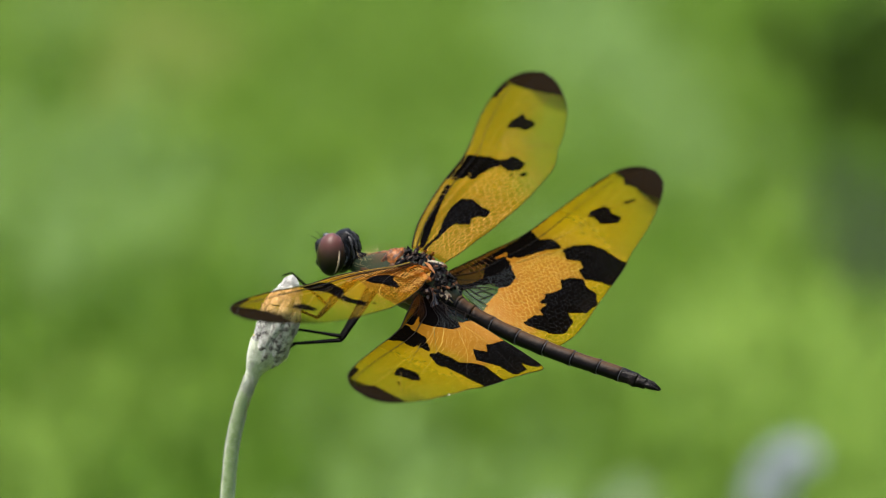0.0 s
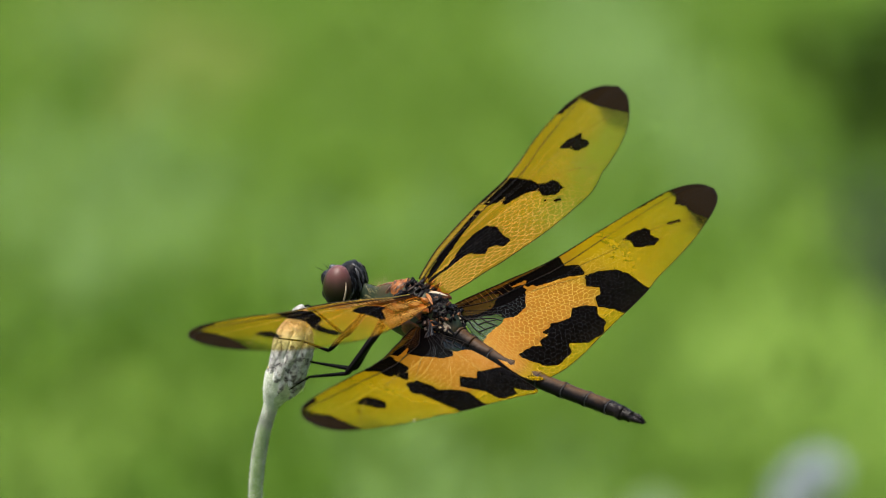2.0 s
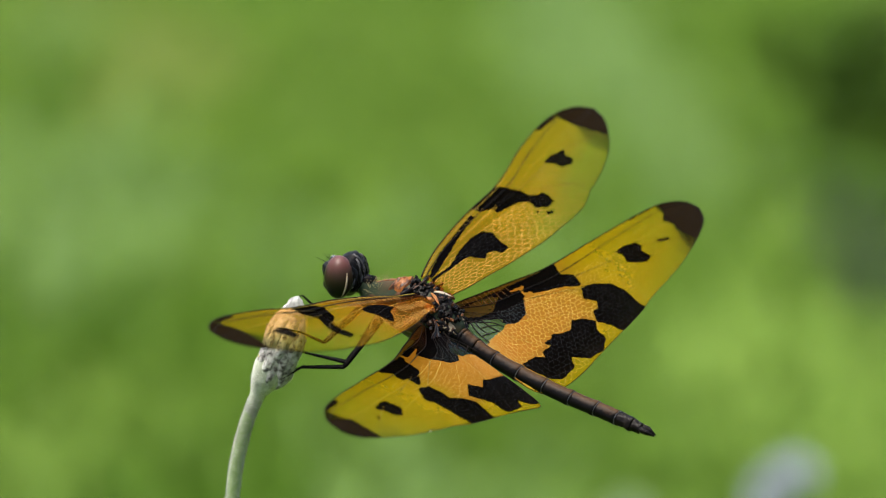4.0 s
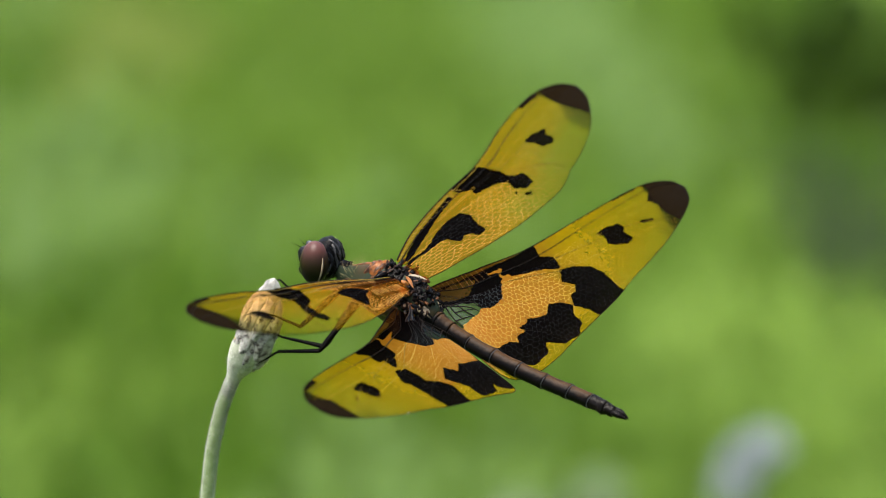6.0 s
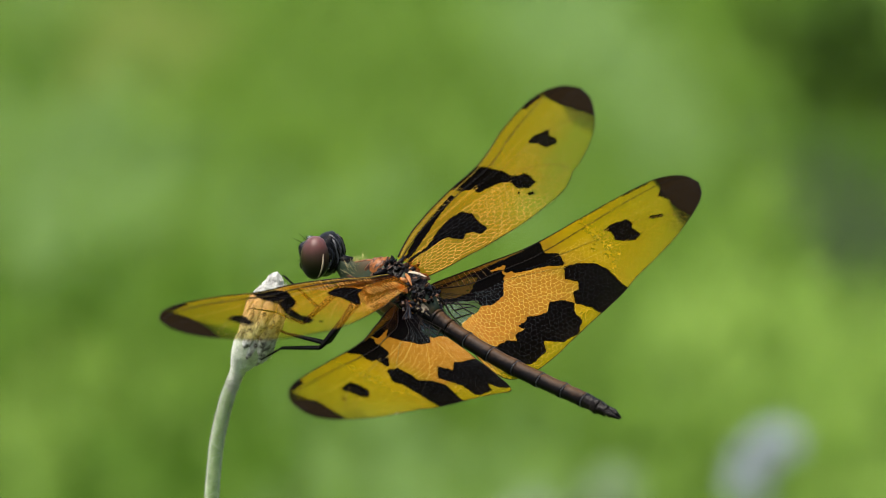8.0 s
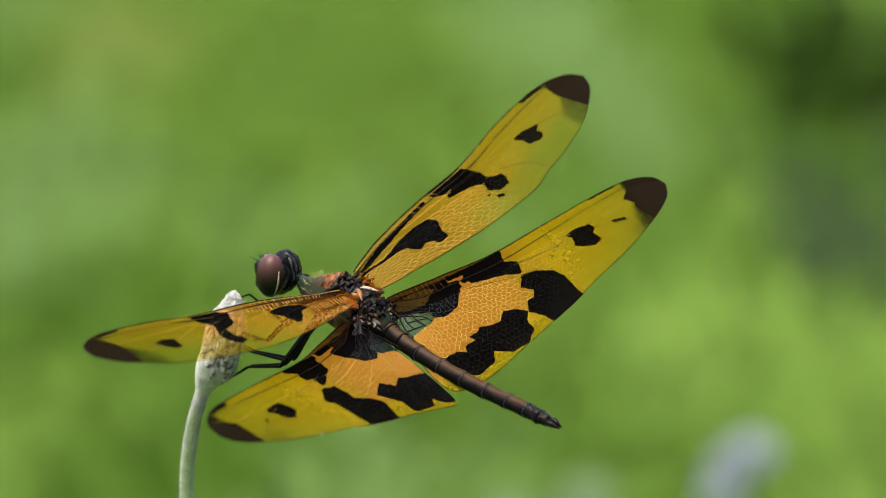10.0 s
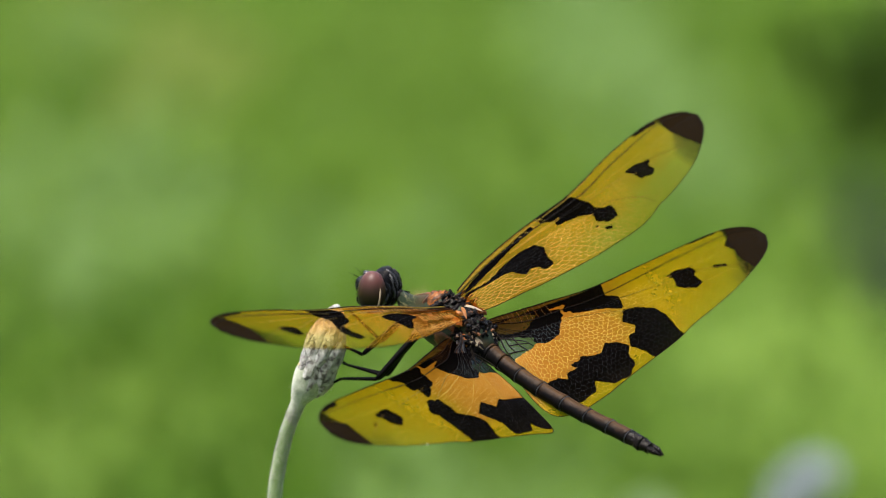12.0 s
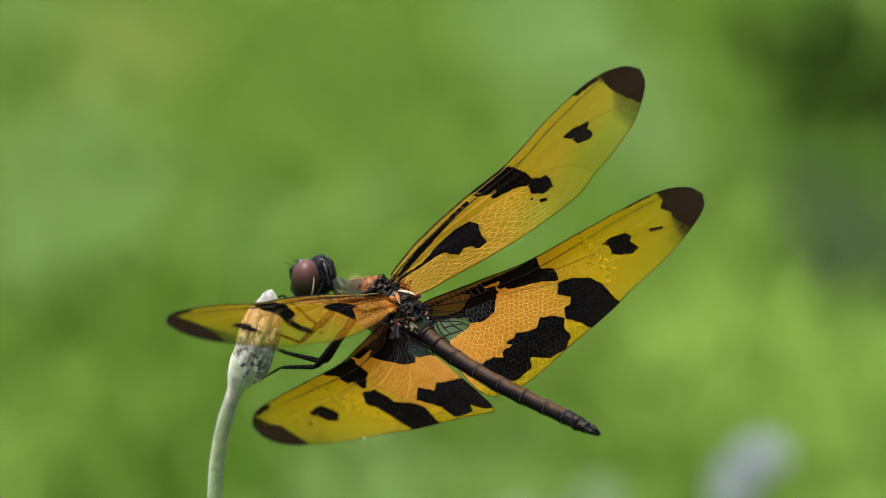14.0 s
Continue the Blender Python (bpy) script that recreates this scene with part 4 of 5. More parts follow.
def build_legs():
    rng = random.Random(2)
    paths = [[(5.45, 1.2, -3.2), (5.8, 7.3, -7.7), (11.1, 7.6, -10.4), (12.5, 9.2, -12.0)],
             [(6.2, 0.4, -3.7), (6.6, 5.3, -8.4), (11.9, 6.1, -9.4), (12.9, 6.8, -8.9)],
             [(8.1, 0.9, -2.8), (10.2, 5.2, -7.5), (12.4, 7.4, -6.2), (14.1, 9.6, -5.6)],
             [(8.5, 0.3, -3.1), (11.3, 1.0, -7.9), (15.6, 2.8, -4.8), (16.4, 3.5, -5.3)],
             [(6.2, -0.2, -3.9), (6.9, 5.5, -8.9), (12.1, 5.9, -11.5), (13.4, 7.7, -12.9)],
             [(6.8, -0.4, -3.7), (7.4, 3.6, -9.4), (12.9, 4.5, -10.6), (13.8, 5.3, -10.0)]]
    for hip, knee, ankle, toe in paths:
        s = Shape()
        hip, knee, ankle, toe = mm(*hip), mm(*knee), mm(*ankle), mm(*toe)
        s.tube([hip, hip.lerp(knee, 0.4), hip.lerp(knee, 0.92), knee], [0.0004, 0.00036, 0.0003, 0.0002], 8)
        s.tube([knee, knee.lerp(ankle, 0.1), knee.lerp(ankle, 0.6), ankle], [0.00022, 0.0002, 0.00016, 0.00012], 8)
        s.tube([ankle, ankle.lerp(toe, 0.5), toe], [0.0001, 0.0001, 0.00006], 6)
        leg = part("leg", s, leg_black, dragonfly)
        spines = Shape()
        d = (ankle - knee).normalized()
        for k in range(16):
            at = knee.lerp(ankle, 0.1 + 0.85 * k / 16)
            o = (d.orthogonal() * (1 if k % 2 else -1) + Vector((0, rng.uniform(-0.3, 0.3), rng.uniform(-0.2, 0.4))) + d * 0.6).normalized()
            q = o.orthogonal().normalized() * 0.000018
            q2 = o.cross(q)
            spines.add([at + q, at - q + q2, at - q - q2, at + o * 0.0006], [(0, 1, 3), (1, 2, 3), (2, 0, 3)])
        part("leg_spines", spines, leg_black, leg)


build_thorax()
head = build_head()
build_abdomen()
build_legs()

# wing outlines and stains in millimetres from the hinge: (towards the head, towards the tip)
FORE_LEAD = [(0.2, 0), (1.0, 2.3), (1.75, 5.2), (2.3, 9.2), (2.6, 14), (2.65, 18.6), (3.1, 21.8), (3.6, 23.9), (3.95, 25.3), (4.3, 27.0), (4.75, 30.3), (4.95, 33.4), (4.55, 36.0), (3.3, 38.2), (1.3, 39.0)]
FORE_TRAIL = [(-4.2, -0.3), (-4.9, 1.8), (-5.7, 5.0), (-6.7, 9.2), (-7.5, 13.8), (-7.85, 18.3), (-7.9, 21.5), (-7.35, 23.8), (-6.8, 25.2), (-6.55, 26.8), (-5.7, 29.9), (-4.4, 33.2), (-2.7, 35.8), (-0.7, 38.0), (1.3, 39.0)]
HIND_LEAD = [(0.8, -0.3), (0.85, 1.2), (0.8, 2.6), (0.7, 4.2), (0.6, 5.6), (0.55, 7.3), (0.4, 9.6), (0.3, 12.3), (0.6, 15.8), (1.0, 18.6), (1.35, 21.2), (1.75, 24.5), (2.15, 28.5), (2.1, 31.6), (1.0, 34.1), (-0.8, 35.0)]
HIND_TRAIL = [(-4, -0.7), (-8, 0.6), (-12, 2.5), (-15.2, 4.2), (-15.8, 5.4), (-15.1, 7.2), (-14.2, 9.4), (-13.2, 12.1), (-11.9, 15.8), (-10.9, 18.4), (-9.6, 21.0), (-8.2, 24.6), (-6.6, 28.2), (-4.4, 32.0), (-2.6, 34.2), (-0.8, 35.0)]
# the left fore wing, narrower at its root
LEFT_FORE_LEAD = [(-1.3, 0), (-0.8, 2.3), (0.0, 5.2), (1.25, 9.2), (2.2, 14), (2.6, 18.6), (3.0, 21.8)] + FORE_LEAD[7:]
LEFT_FORE_TRAIL = [(-4.3, 0.2), (-4.7, 2.2), (-5.4, 5.0), (-6.3, 9.2), (-6.95, 13.8), (-7.3, 18.3), (-7.2, 21.5), (-6.85, 23.8), (-6.65, 25.2), (-6.5, 26.8)] + FORE_TRAIL[10:]
# fine dark veins on the outer half of each wing
FORE_BRANCHES = [[(-1.8, 19.6), (-2.0, 21.3), (-2.7, 22.7), (-4.3, 24.5), (-6.4, 25.1)], [(-0.1, 19.8), (-0.1, 22.5), (0.1, 26.2)], [(-0.2, 29.6), (-0.5, 31.1), (-1.6, 34.2)], [(1.0, 19.7), (2.1, 23.3), (2.7, 26.9), (3.2, 30.5), (3.6, 33.9)]]
HIND_BRANCHES = [[(-2.6, 14.4), (-2.7, 17.6), (-2.8, 21.6)], [(-2.5, 24.8), (-3.0, 27.5), (-3.9, 30.1)], [(-2.9, 8.2), (-3.8, 11.7), (-4.6, 14.5)]]
FORE_STAINS = [
    [(4.7, 35.7), (3.3, 35.0), (1.6, 34.7), (-0.2, 34.9), (-3.2, 35.7), (-3, 40), (6, 40)],
    [(-3.7, 17.9), (-4.2, 17.75), (-4.4, 18.1), (-4.0, 18.15)],
    [(-4.8, 18.4), (-5.3, 19.1), (-5.7, 19.0), (-5.3, 18.4)],
    [(5.2, 31.4), (4.3, 31.5), (4.1, 34.9), (5.2, 35)],
    [(0.5, 26.2), (0.6, 27.9), (-0.1, 29.8), (-0.9, 29.0), (-2.0, 29.0), (-2.4, 28.0), (-1.9, 26.8), (-0.6, 26.8)],
    [(3.0, 18.9), (1.6, 19.7), (-0.2, 20.1), (-1.4, 19.9), (-2.3, 20.5), (-2.6, 21.3), (-3.4, 21.3), (-4.6, 20.7), (-4.5, 19.2), (-3.4, 18.4), (-2.4, 18.9), (-1.5, 18.3), (-1.0, 16.8), (-0.4, 15.0), (0.5, 15.4), (1.2, 14.3), (3, 13.6)],
    [(-1.4, 3.4), (-0.8, 6.3), (-0.4, 9.1), (-0.8, 11.1), (-1.9, 11.6), (-3.4, 10.8), (-4.9, 10.5), (-4.9, 9.4), (-4.0, 9.0), (-3.4, 8.2), (-3.8, 7.2), (-2.3, 6.4), (-1.9, 5.1), (-1.8, 3.6)],
    [(-0.5, 0.6), (0.3, 2.8), (1.0, 5.1), (1.5, 8.8), (2.0, 13.0), (1.4, 13.0), (0.8, 8.7), (-0.2, 4.6), (-0.9, 1.5), (-1.0, 0.4)],
    [(-1.1, 0.2), (-1.15, 2.2), (-1.4, 3.6), (-1.8, 3.6), (-1.5, 2.2), (-1.4, 0.2)],
]
LEFT_FORE_STAINS = [
    FORE_STAINS[0], FORE_STAINS[3],
    [(-5.2, 20.1), (-5.5, 20.0), (-5.7, 20.5), (-5.3, 20.7)],
    [(-0.15, 30.8), (0.1, 29.2), (-0.4, 28.2), (-1.5, 28.4), (-2.3, 28.7), (-2.3, 29.8), (-1.6, 30.3), (-0.8, 30.8)],
    [(3.0, 22.0), (3.0, 17.9), (2.1, 18.1), (1.1, 17.0), (-0.3, 18.3), (-1.1, 18.6), (-1.9, 21.0), (-3.4, 21.4), (-4.0, 20.9), (-4.9, 20.8), (-5.1, 22.3), (-3.8, 22.9), (-2.8, 23.0), (-1.5, 22.1), (-0.5, 21.5), (0.7, 21.8), (1.6, 22.0)],
    [(-1.2, 12.7), (-0.9, 10.4), (-1.7, 8.1), (-2.6, 7.6), (-3.1, 9.4), (-3.6, 9.8), (-4.6, 11.0), (-4.8, 11.8), (-3.6, 12.1), (-2.7, 12.5), (-2.0, 12.9)],
]
# rust-brown front strip at the left fore wing's root, and its rows of pale rungs: start, end, rung, how many
LEFT_FORE_RUST = [[(0.4, -0.6), (1.0, 3.5), (2.2, 8.2), (3.2, 16.0), (2.0, 17.2), (0.9, 14.5), (-0.6, 12.6), (-0.9, 9.8), (-1.7, 7.6), (-2.2, 6.6), (-2.2, 3.5), (-2.4, -0.6)]]
LEFT_FORE_RUNGS = [((-0.95, 3.6), (0.75, 14.2), (-1.1, 0.75), 22), ((-0.1, 5.2), (1.5, 11.2), (-0.5, 0.3), 8), ((-2.9, 1.4), (-2.6, 7.8), (-1.35, 0.5), 14), ((-4.6, 3.2), (-5.7, 13.0), (-0.75, 0.1), 20)]
HIND_STAINS = [
    [(2.6, 31.2), (1.2, 31.0), (0.5, 30.6), (-0.3, 29.7), (-1.5, 30.5), (-2.8, 30.5), (-5.0, 31.6), (-4, 36), (3, 36)],
    [(3, 26.3), (1.7, 26.3), (2.0, 29.8), (3, 29.8)],
    [(-1.8, 21.3), (-1.4, 22.8), (-1.6, 24.4), (-2.4, 24.9), (-3.1, 24.4), (-4.4, 24.8), (-4.9, 23.8), (-4.4, 22.4), (-3.8, 21.7), (-2.5, 22.0)],
    [(-4.4, 14.5), (-4.8, 16.3), (-5.8, 17.9), (-7.4, 18.7), (-9.0, 18.8), (-10.5, 19.1), (-12.4, 17.9), (-13.4, 15.0), (-11.0, 13.9), (-9.7, 12.7), (-8.2, 13.3), (-8.1, 14.2), (-7.1, 14.6), (-6.1, 13.5)],
    [(-10.8, 1.2), (-10.7, 3.2), (-11.3, 4.1), (-10.4, 4.4), (-10.3, 5.7), (-9.4, 5.3), (-9.4, 6.3), (-8.8, 6.9), (-9.3, 8.4), (-9.3, 9.2), (-8.2, 10.2), (-8.7, 11.8), (-9.6, 12.7), (-10.6, 12.0), (-12.3, 12.0), (-13.7, 10.6), (-13.9, 8.6), (-12.7, 6.8), (-14.1, 6.1), (-15.0, 3.8), (-14.1, 2.6), (-12.2, 1.6)],
    [(-0.9, 9.0), (1.2, 10.2), (1.2, 14.2), (-0.6, 13.9), (-1.5, 13.8), (-2.2, 15.0), (-3.0, 15.0), (-4.3, 14.6), (-3.4, 12.9), (-3.0, 11.2), (-2.4, 9.1), (-1.6, 9.0)],
    [(1, -0.5), (0.6, 4.8), (-0.5, 5.5), (-1.2, 8.1), (-2.7, 7.5), (-4.9, 6.1), (-5.4, 4.3), (-4.9, 3.2), (-4.2, 3.3), (-3.6, 1.8), (-3.2, 0.0), (-2.9, -0.6)],
    [(1.2, 4.5), (1.2, 10.6), (-0.7, 9.6), (-0.75, 6.8), (-1.2, 5.0)],
    [(-1.0, 5.0), (-0.7, 6.9), (-1.7, 7.1), (-1.7, 8.0), (-2.2, 8.0), (-2.6, 7.4), (-2.7, 6.0)],
    [(-0.5, 9.2), (-1.5, 8.2), (-1.9, 8.4), (-1.7, 9.5), (-1.0, 10.0)],
    [(-2.6, 27.0), (-2.9, 28.6), (-3.3, 28.6), (-3.0, 27.0)],
]
# the left hind wing's bands lie a little further out
LEFT_STAINS = [
    [(1.4, 34.6), (0.8, 33.6), (0.1, 32.4), (-0.9, 31.2), (-2.5, 31.4), (-4.6, 31.6), (-5, 36), (2, 37)],
    [(3, 28.2), (1.5, 28.6), (1.6, 31.8), (3, 32)],
    [(-1.85, 25.6), (-2.0, 23.4), (-3.2, 22.9), (-4.3, 23.0), (-4.8, 24.4), (-4.0, 25.5), (-2.8, 25.7), (-2.2, 26.2)],
    [(-4.1, 16.3), (-5.2, 18.2), (-5.8, 18.3), (-6.3, 17.7), (-8.2, 17.8), (-10.7, 17.9), (-12.0, 18.2), (-13.5, 13.9), (-12.3, 13.5), (-10.0, 12.3), (-8.7, 13.0), (-7.4, 14.7), (-5.9, 14.5), (-4.7, 14.6)],
    [(-7.9, 9.3), (-8.8, 8.4), (-9.4, 8.1), (-8.9, 6.2), (-9.6, 4.9), (-10.4, 1.2), (-12.4, 1.8), (-15.3, 3.7), (-15.4, 5.0), (-14.6, 5.9), (-13.4, 6.5), (-14.2, 7.5), (-13.6, 10.4), (-13.1, 10.8), (-11.5, 10.4), (-10.0, 11.2), (-8.8, 11.8)],
    [(1.2, 16.8), (0.2, 16.8), (-0.8, 15.6), (-1.1, 16.0), (-2.2, 16.1), (-2.3, 15.1), (-3.8, 15.7), (-3.9, 15.0), (-2.6, 11.6), (-1.6, 11.2), (-0.8, 11.2), (-0.5, 10.5), (1.2, 10.4)],
    [(1, -0.5), (0.6, 4.8), (-0.5, 5.5), (-1.2, 8.1), (-2.7, 7.5), (-4.9, 6.1), (-5.4, 4.3), (-4.9, 3.2), (-4.2, 3.3), (-3.6, 1.8), (-3.2, 0.0), (-2.9, -0.6)],
    [(1.2, 4.5), (1.2, 10.6), (-0.7, 9.9), (-0.75, 6.8), (-1.2, 5.0)],
    [(-2.6, 27.6), (-2.9, 28.2), (-3.3, 28.2), (-3.0, 27.6)],
]
RIGHT_TRAIL = [(-4, -0.7), (-9, -0.9), (-13, -0.6), (-15.6, 0.6), (-16.0, 3.4), (-15.2, 6.8)] + HIND_TRAIL[6:]
HIND_ROOTS = [[(-2.6, -0.1), (-3.9, -0.3), (-5.1, -0.3), (-6.4, -0.1)], [(-2.7, 0.4), (-4.0, 0.3), (-5.4, 0.6)], [(-2.0, -0.7), (-2.7, 0.1), (-3.1, 1.9), (-3.6, 2.9), (-4.7, 3.2)], [(-3.0, 1.2), (-4.3, 1.4), (-5.5, 1.9)], [(-2.2, -0.4), (-3.2, 0.9), (-4.1, 2.2), (-5.2, 2.8)], [(-4.0, 0.3), (-4.2, 1.4), (-4.6, 2.5)], [(-5.1, -0.3), (-5.2, 0.8), (-5.4, 1.9)]]
HIND_CLEAR = [[(-2.7, -1.0), (-2.7, 0.3), (-3.2, 1.8), (-4.0, 3.3), (-4.9, 3.2), (-5.4, 2.6), (-5.7, 1.2), (-6.4, -0.5), (-6.3, -1.2)]]
HIND_SMOKE = [[(1.4, -0.6), (1.4, 11.6), (0.12, 11.9), (0.05, 8.0), (-0.02, 3.0), (0.1, -0.6)], [(-0.4, -0.6), (-0.2, 2.5), (-0.3, 4.2), (-0.9, 5.2), (-1.6, 4.2), (-2.5, 3.2), (-2.4, 1.2), (-1.5, -0.6)]]
HIND_NET = [(-2.0, 3.0), (-1.6, 5.0), (-1.8, 8.0), (-5.2, 7.0), (-5.9, 4.3), (-4.8, 2.8)]


def inside(p, ring):
    hit = False
    for (ax, ay), (bx, by) in zip(ring, ring[1:] + ring[:1]):
        if (ay > p[1]) != (by > p[1]) and p[0] < (bx - ax) * (p[1] - ay) / (by - ay) + ax:
            hit = not hit
    return hit


def build_wing(name, lead, trail, stains, clear, skin, side, label, cell, fade, rib, roots, smoke, branches, root_skin, rungs=()):
    """One wing from its two edges: skin, net of cross veins, long veins and edge veins. side is 1 for its left, -1 for its right."""
    nu, nv = 200, 80
    front, back = curve([(a, b, 0) for a, b in lead], nu), curve([(a, b, 0) for a, b in trail], nu)

    def place(u, v, lift=0.0):
        """A point of the cambered, pleated sheet; u runs to the tip, v from the front edge to the hind edge."""
        k = min(max(u, 0), 1) * (nu - 1)
        i = min(int(k), nu - 2)
        a, b = front[i].lerp(front[i + 1], k - i), back[i].lerp(back[i + 1], k - i)
        p = a.lerp(b, v)
        pleat = 0.10 * math.sin(v * 26) * math.exp(-v * 3) * (1 - 0.7 * u)
        z = 0.28 * math.sin(math.pi * min(v * 1.1, 1)) * (1 - 0.5 * u) + pleat - 0.25 * v * (1 - u) + 0.05 * noise.noise(Vector((p.x * 0.5, p.y * 0.5, 7)))
        return mm(p.x, p.y * side, z + lift), (p.x, p.y)

    def stain(q):
        w = noise.noise_vector(Vector((q[0] * 1.6, q[1] * 1.6, 1))) * 0.12 + noise.noise_vector(Vector((q[0] * 4.5, q[1] * 4.5, 9))) * 0.09
        p = (q[0] + w.x, q[1] + w.y)
        for kind, rings in ((3, smoke), (2, clear), (1, stains)):
            for ring in rings:
                if inside(p, ring):
                    return kind
        return 0

    s = Shape()
    grid = [[place(i / (nu - 1), j / (nv - 1)) for j in range(nv)] for i in range(nu)]
    kinds = [[stain(q) for _, q in row] for row in grid]
    s.v = [tuple(p) for row in grid for p, _ in row]
    spots = [(i / (nu - 1), j / (nv - 1)) for i in range(nu) for j in range(nv)]
    cuts = {}

    def cut(a, b):
        """The place on the grid line from a to b where the stain begins."""
        key = (min(a, b), max(a, b))
        if key not in cuts:
            (p, k), (q, _) = [(Vector(n), kinds[n[0]][n[1]]) for n in key]
            lo, hi = 0.0, 1.0
            for _ in range(5):
                t = (lo + hi) / 2
                m = p.lerp(q, t)
                if stain(place(m.x / (nu - 1), m.y / (nv - 1))[1]) == k:
                    lo = t
                else:
                    hi = t
            m = p.lerp(q, (lo + hi) / 2)
            cuts[key] = len(s.v)
            s.v.append(tuple(place(m.x / (nu - 1), m.y / (nv - 1))[0]))
            spots.append((m.x / (nu - 1), m.y / (nv - 1)))
        return cuts[key]

    for i in range(nu - 1):
        for j in range(nv - 1):
            ring = [(i, j), (i + 1, j), (i + 1, j + 1), (i, j + 1)]
            if side > 0:
                ring.reverse()
            ks = [kinds[a][b] for a, b in ring]
            turns = [n for n in range(4) if ks[n] != ks[n - 1]]
            if len(turns) != 2:
                s.f.append(tuple(a * nv + b for a, b in ring))
                s.m.append(max(set(ks), key=ks.count))
                continue
            for first, last in (turns, turns[::-1]):
                n, face = first, [cut(ring[first - 1], ring[first])]
                while n != last:
                    face.append(ring[n][0] * nv + ring[n][1])
                    n = (n + 1) % 4
                s.f.append(tuple(face + [cut(ring[last - 1], ring[last])]))
                s.m.append(ks[first])
    wing = part(name, s, [skin, dark_skin, root_skin, smoke_skin if clear else root_skin], dragonfly, label)
    smoky, paler = [], []
    for u, v in spots:
        x, y = place(u, v)[1]
        blot = noise.noise(Vector((x * 1.1, y * 1.1, 4)))
        if clear:
            wide = 0.3 + 1.1 * soft_step(0, -4, x)
            tip = 30.6 if side < 0 else 32.0
            dark = soft_step(tip - wide, tip + 0.3, y) * 0.75 + 0.55 * max(0, 1 - math.hypot(x + 5.0, y - 29.6) / 2.0) * (0.6 + blot)
            light = 0.6 * soft_step(0.6, 1.0, v) * soft_step(13, 22, y) + 0.25 * soft_step(22, 30, y)
        else:
            wide = 0.4 + 3.0 * soft_step(2.0, -2.5, x)
            dark = math.sqrt(soft_step(35.2 - wide, 35.3, y)) * 0.85 * (1 + 0.3 * blot)
            light = 0.95 * soft_step(0.45, 0.9, v) * soft_step(11, 18, y) + 0.3 * soft_step(20, 25, y) * soft_step(0.15, 0.6, v)
        smoky.append(min(max(dark, 0), 0.9))
        paler.append(min(max(light + 0.15 * blot, 0), 1))
    for title, values in (("smoke", smoky), ("thin", paler)):
        wing.data.attributes.new(title, "FLOAT", "POINT").data.foreach_set("value", values)
    # the net: a jittered honeycomb laid over the sheet, each edge a fine three-sided vein
    net = Shape()
    grade, first = (0.88, 0.2) if clear else (0.8, 0.33)
    length = lead[-1][1]
    rng = random.Random(31)
    nodes = {}

    def knot(key, u, v):
        if key not in nodes:
            nodes[key] = (u + rng.uniform(-0.24, 0.24) * cell / length, v + rng.uniform(-0.2, 0.2) * cell / 9)
        return nodes[key]

    def vein(shape, a, b, r, slot):
        d = (b - a)
        if d.length < 1e-6:
            return
        o = d.cross(Vector((0, 0, 1))).normalized() * r
        z = Vector((0, 0, r * 0.45))
        shape.add([a + o, a - o, a + z, a - z, b + o, b - o, b + z, b - z], [(0, 2, 6, 4), (2, 1, 5, 6), (1, 3, 7, 5), (3, 0, 4, 7)], slot)

    rows = int((9.5 if clear else 7.6) / (cell * 0.8) * 1.5)
    cols = int(length / cell)
    swing = 0.55

    def along(i, j):
        """A knot's place: the rows of cells leave the root and curve back to the hind edge."""
        u = max(0, i / cols) ** grade
        return u, first - 0.5 + (1.5 - first) * j / rows + swing * u ** 1.3

    for i in range(cols):
        for j in range(rows):
            odd = j % 2
            u0, v0 = along(i + 0.5 * odd, j)
            if v0 < first - 0.1 or v0 > 1:
                continue
            pa = knot((2 * i + odd, j), u0, v0)
            pb = knot((2 * i + odd, j, "up"), *along(i + 0.5 * odd, j + 0.68))
            ends = [(pa, pb)]
            if j + 1 < rows:
                for step in (1, -1):
                    ends.append((pb, knot((2 * i + odd + step, j + 1), *along(i + 0.5 * odd + step * 0.5, j + 1))))
            for (ua, va), (ub, vb) in ends:
                if not (0.015 < ua < 0.985 and 0.015 < ub < 0.985 and first < va < 0.985 and first < vb < 0.985):
                    continue
                p, q = place(ua, va)
                p2, q2 = place(ub, vb)
                out = max(0.0, q[1] / length - 0.3)
                ks = [stain(q), stain(q2), stain(((q[0] + q2[0]) / 2, (q[1] + q2[1]) / 2))]
                k = 1 if 1 in ks else ks[2]
                if k >= 2 or (rungs and k == 0 and (q[0] > -1.2 or (q[0] > -4.2 and q[1] < 8.5))):
                    continue
                far = (q[1] + min(20, max(0, -q[0] - 9.5) * 4)) / length + 0.08 * noise.noise(Vector((q[0], q[1], 2)))
                vein(net, p, p2, (rib - 0.055 * min(out, 0.35) * rib / 0.032) * MM * (0.7 if k else 1), (4 if inside(q, HIND_NET) and clear else 1) if k == 1 else (2 if k else (0 if far < fade else (5 if far < fade + 0.12 else 3))))
    part("vein_net", net, [pale_vein if side < 0 else tan_vein, grey_vein, dark_vein, amber_vein, teal_vein, honey_vein], wing, "pale net of fine veins", smooth=False)
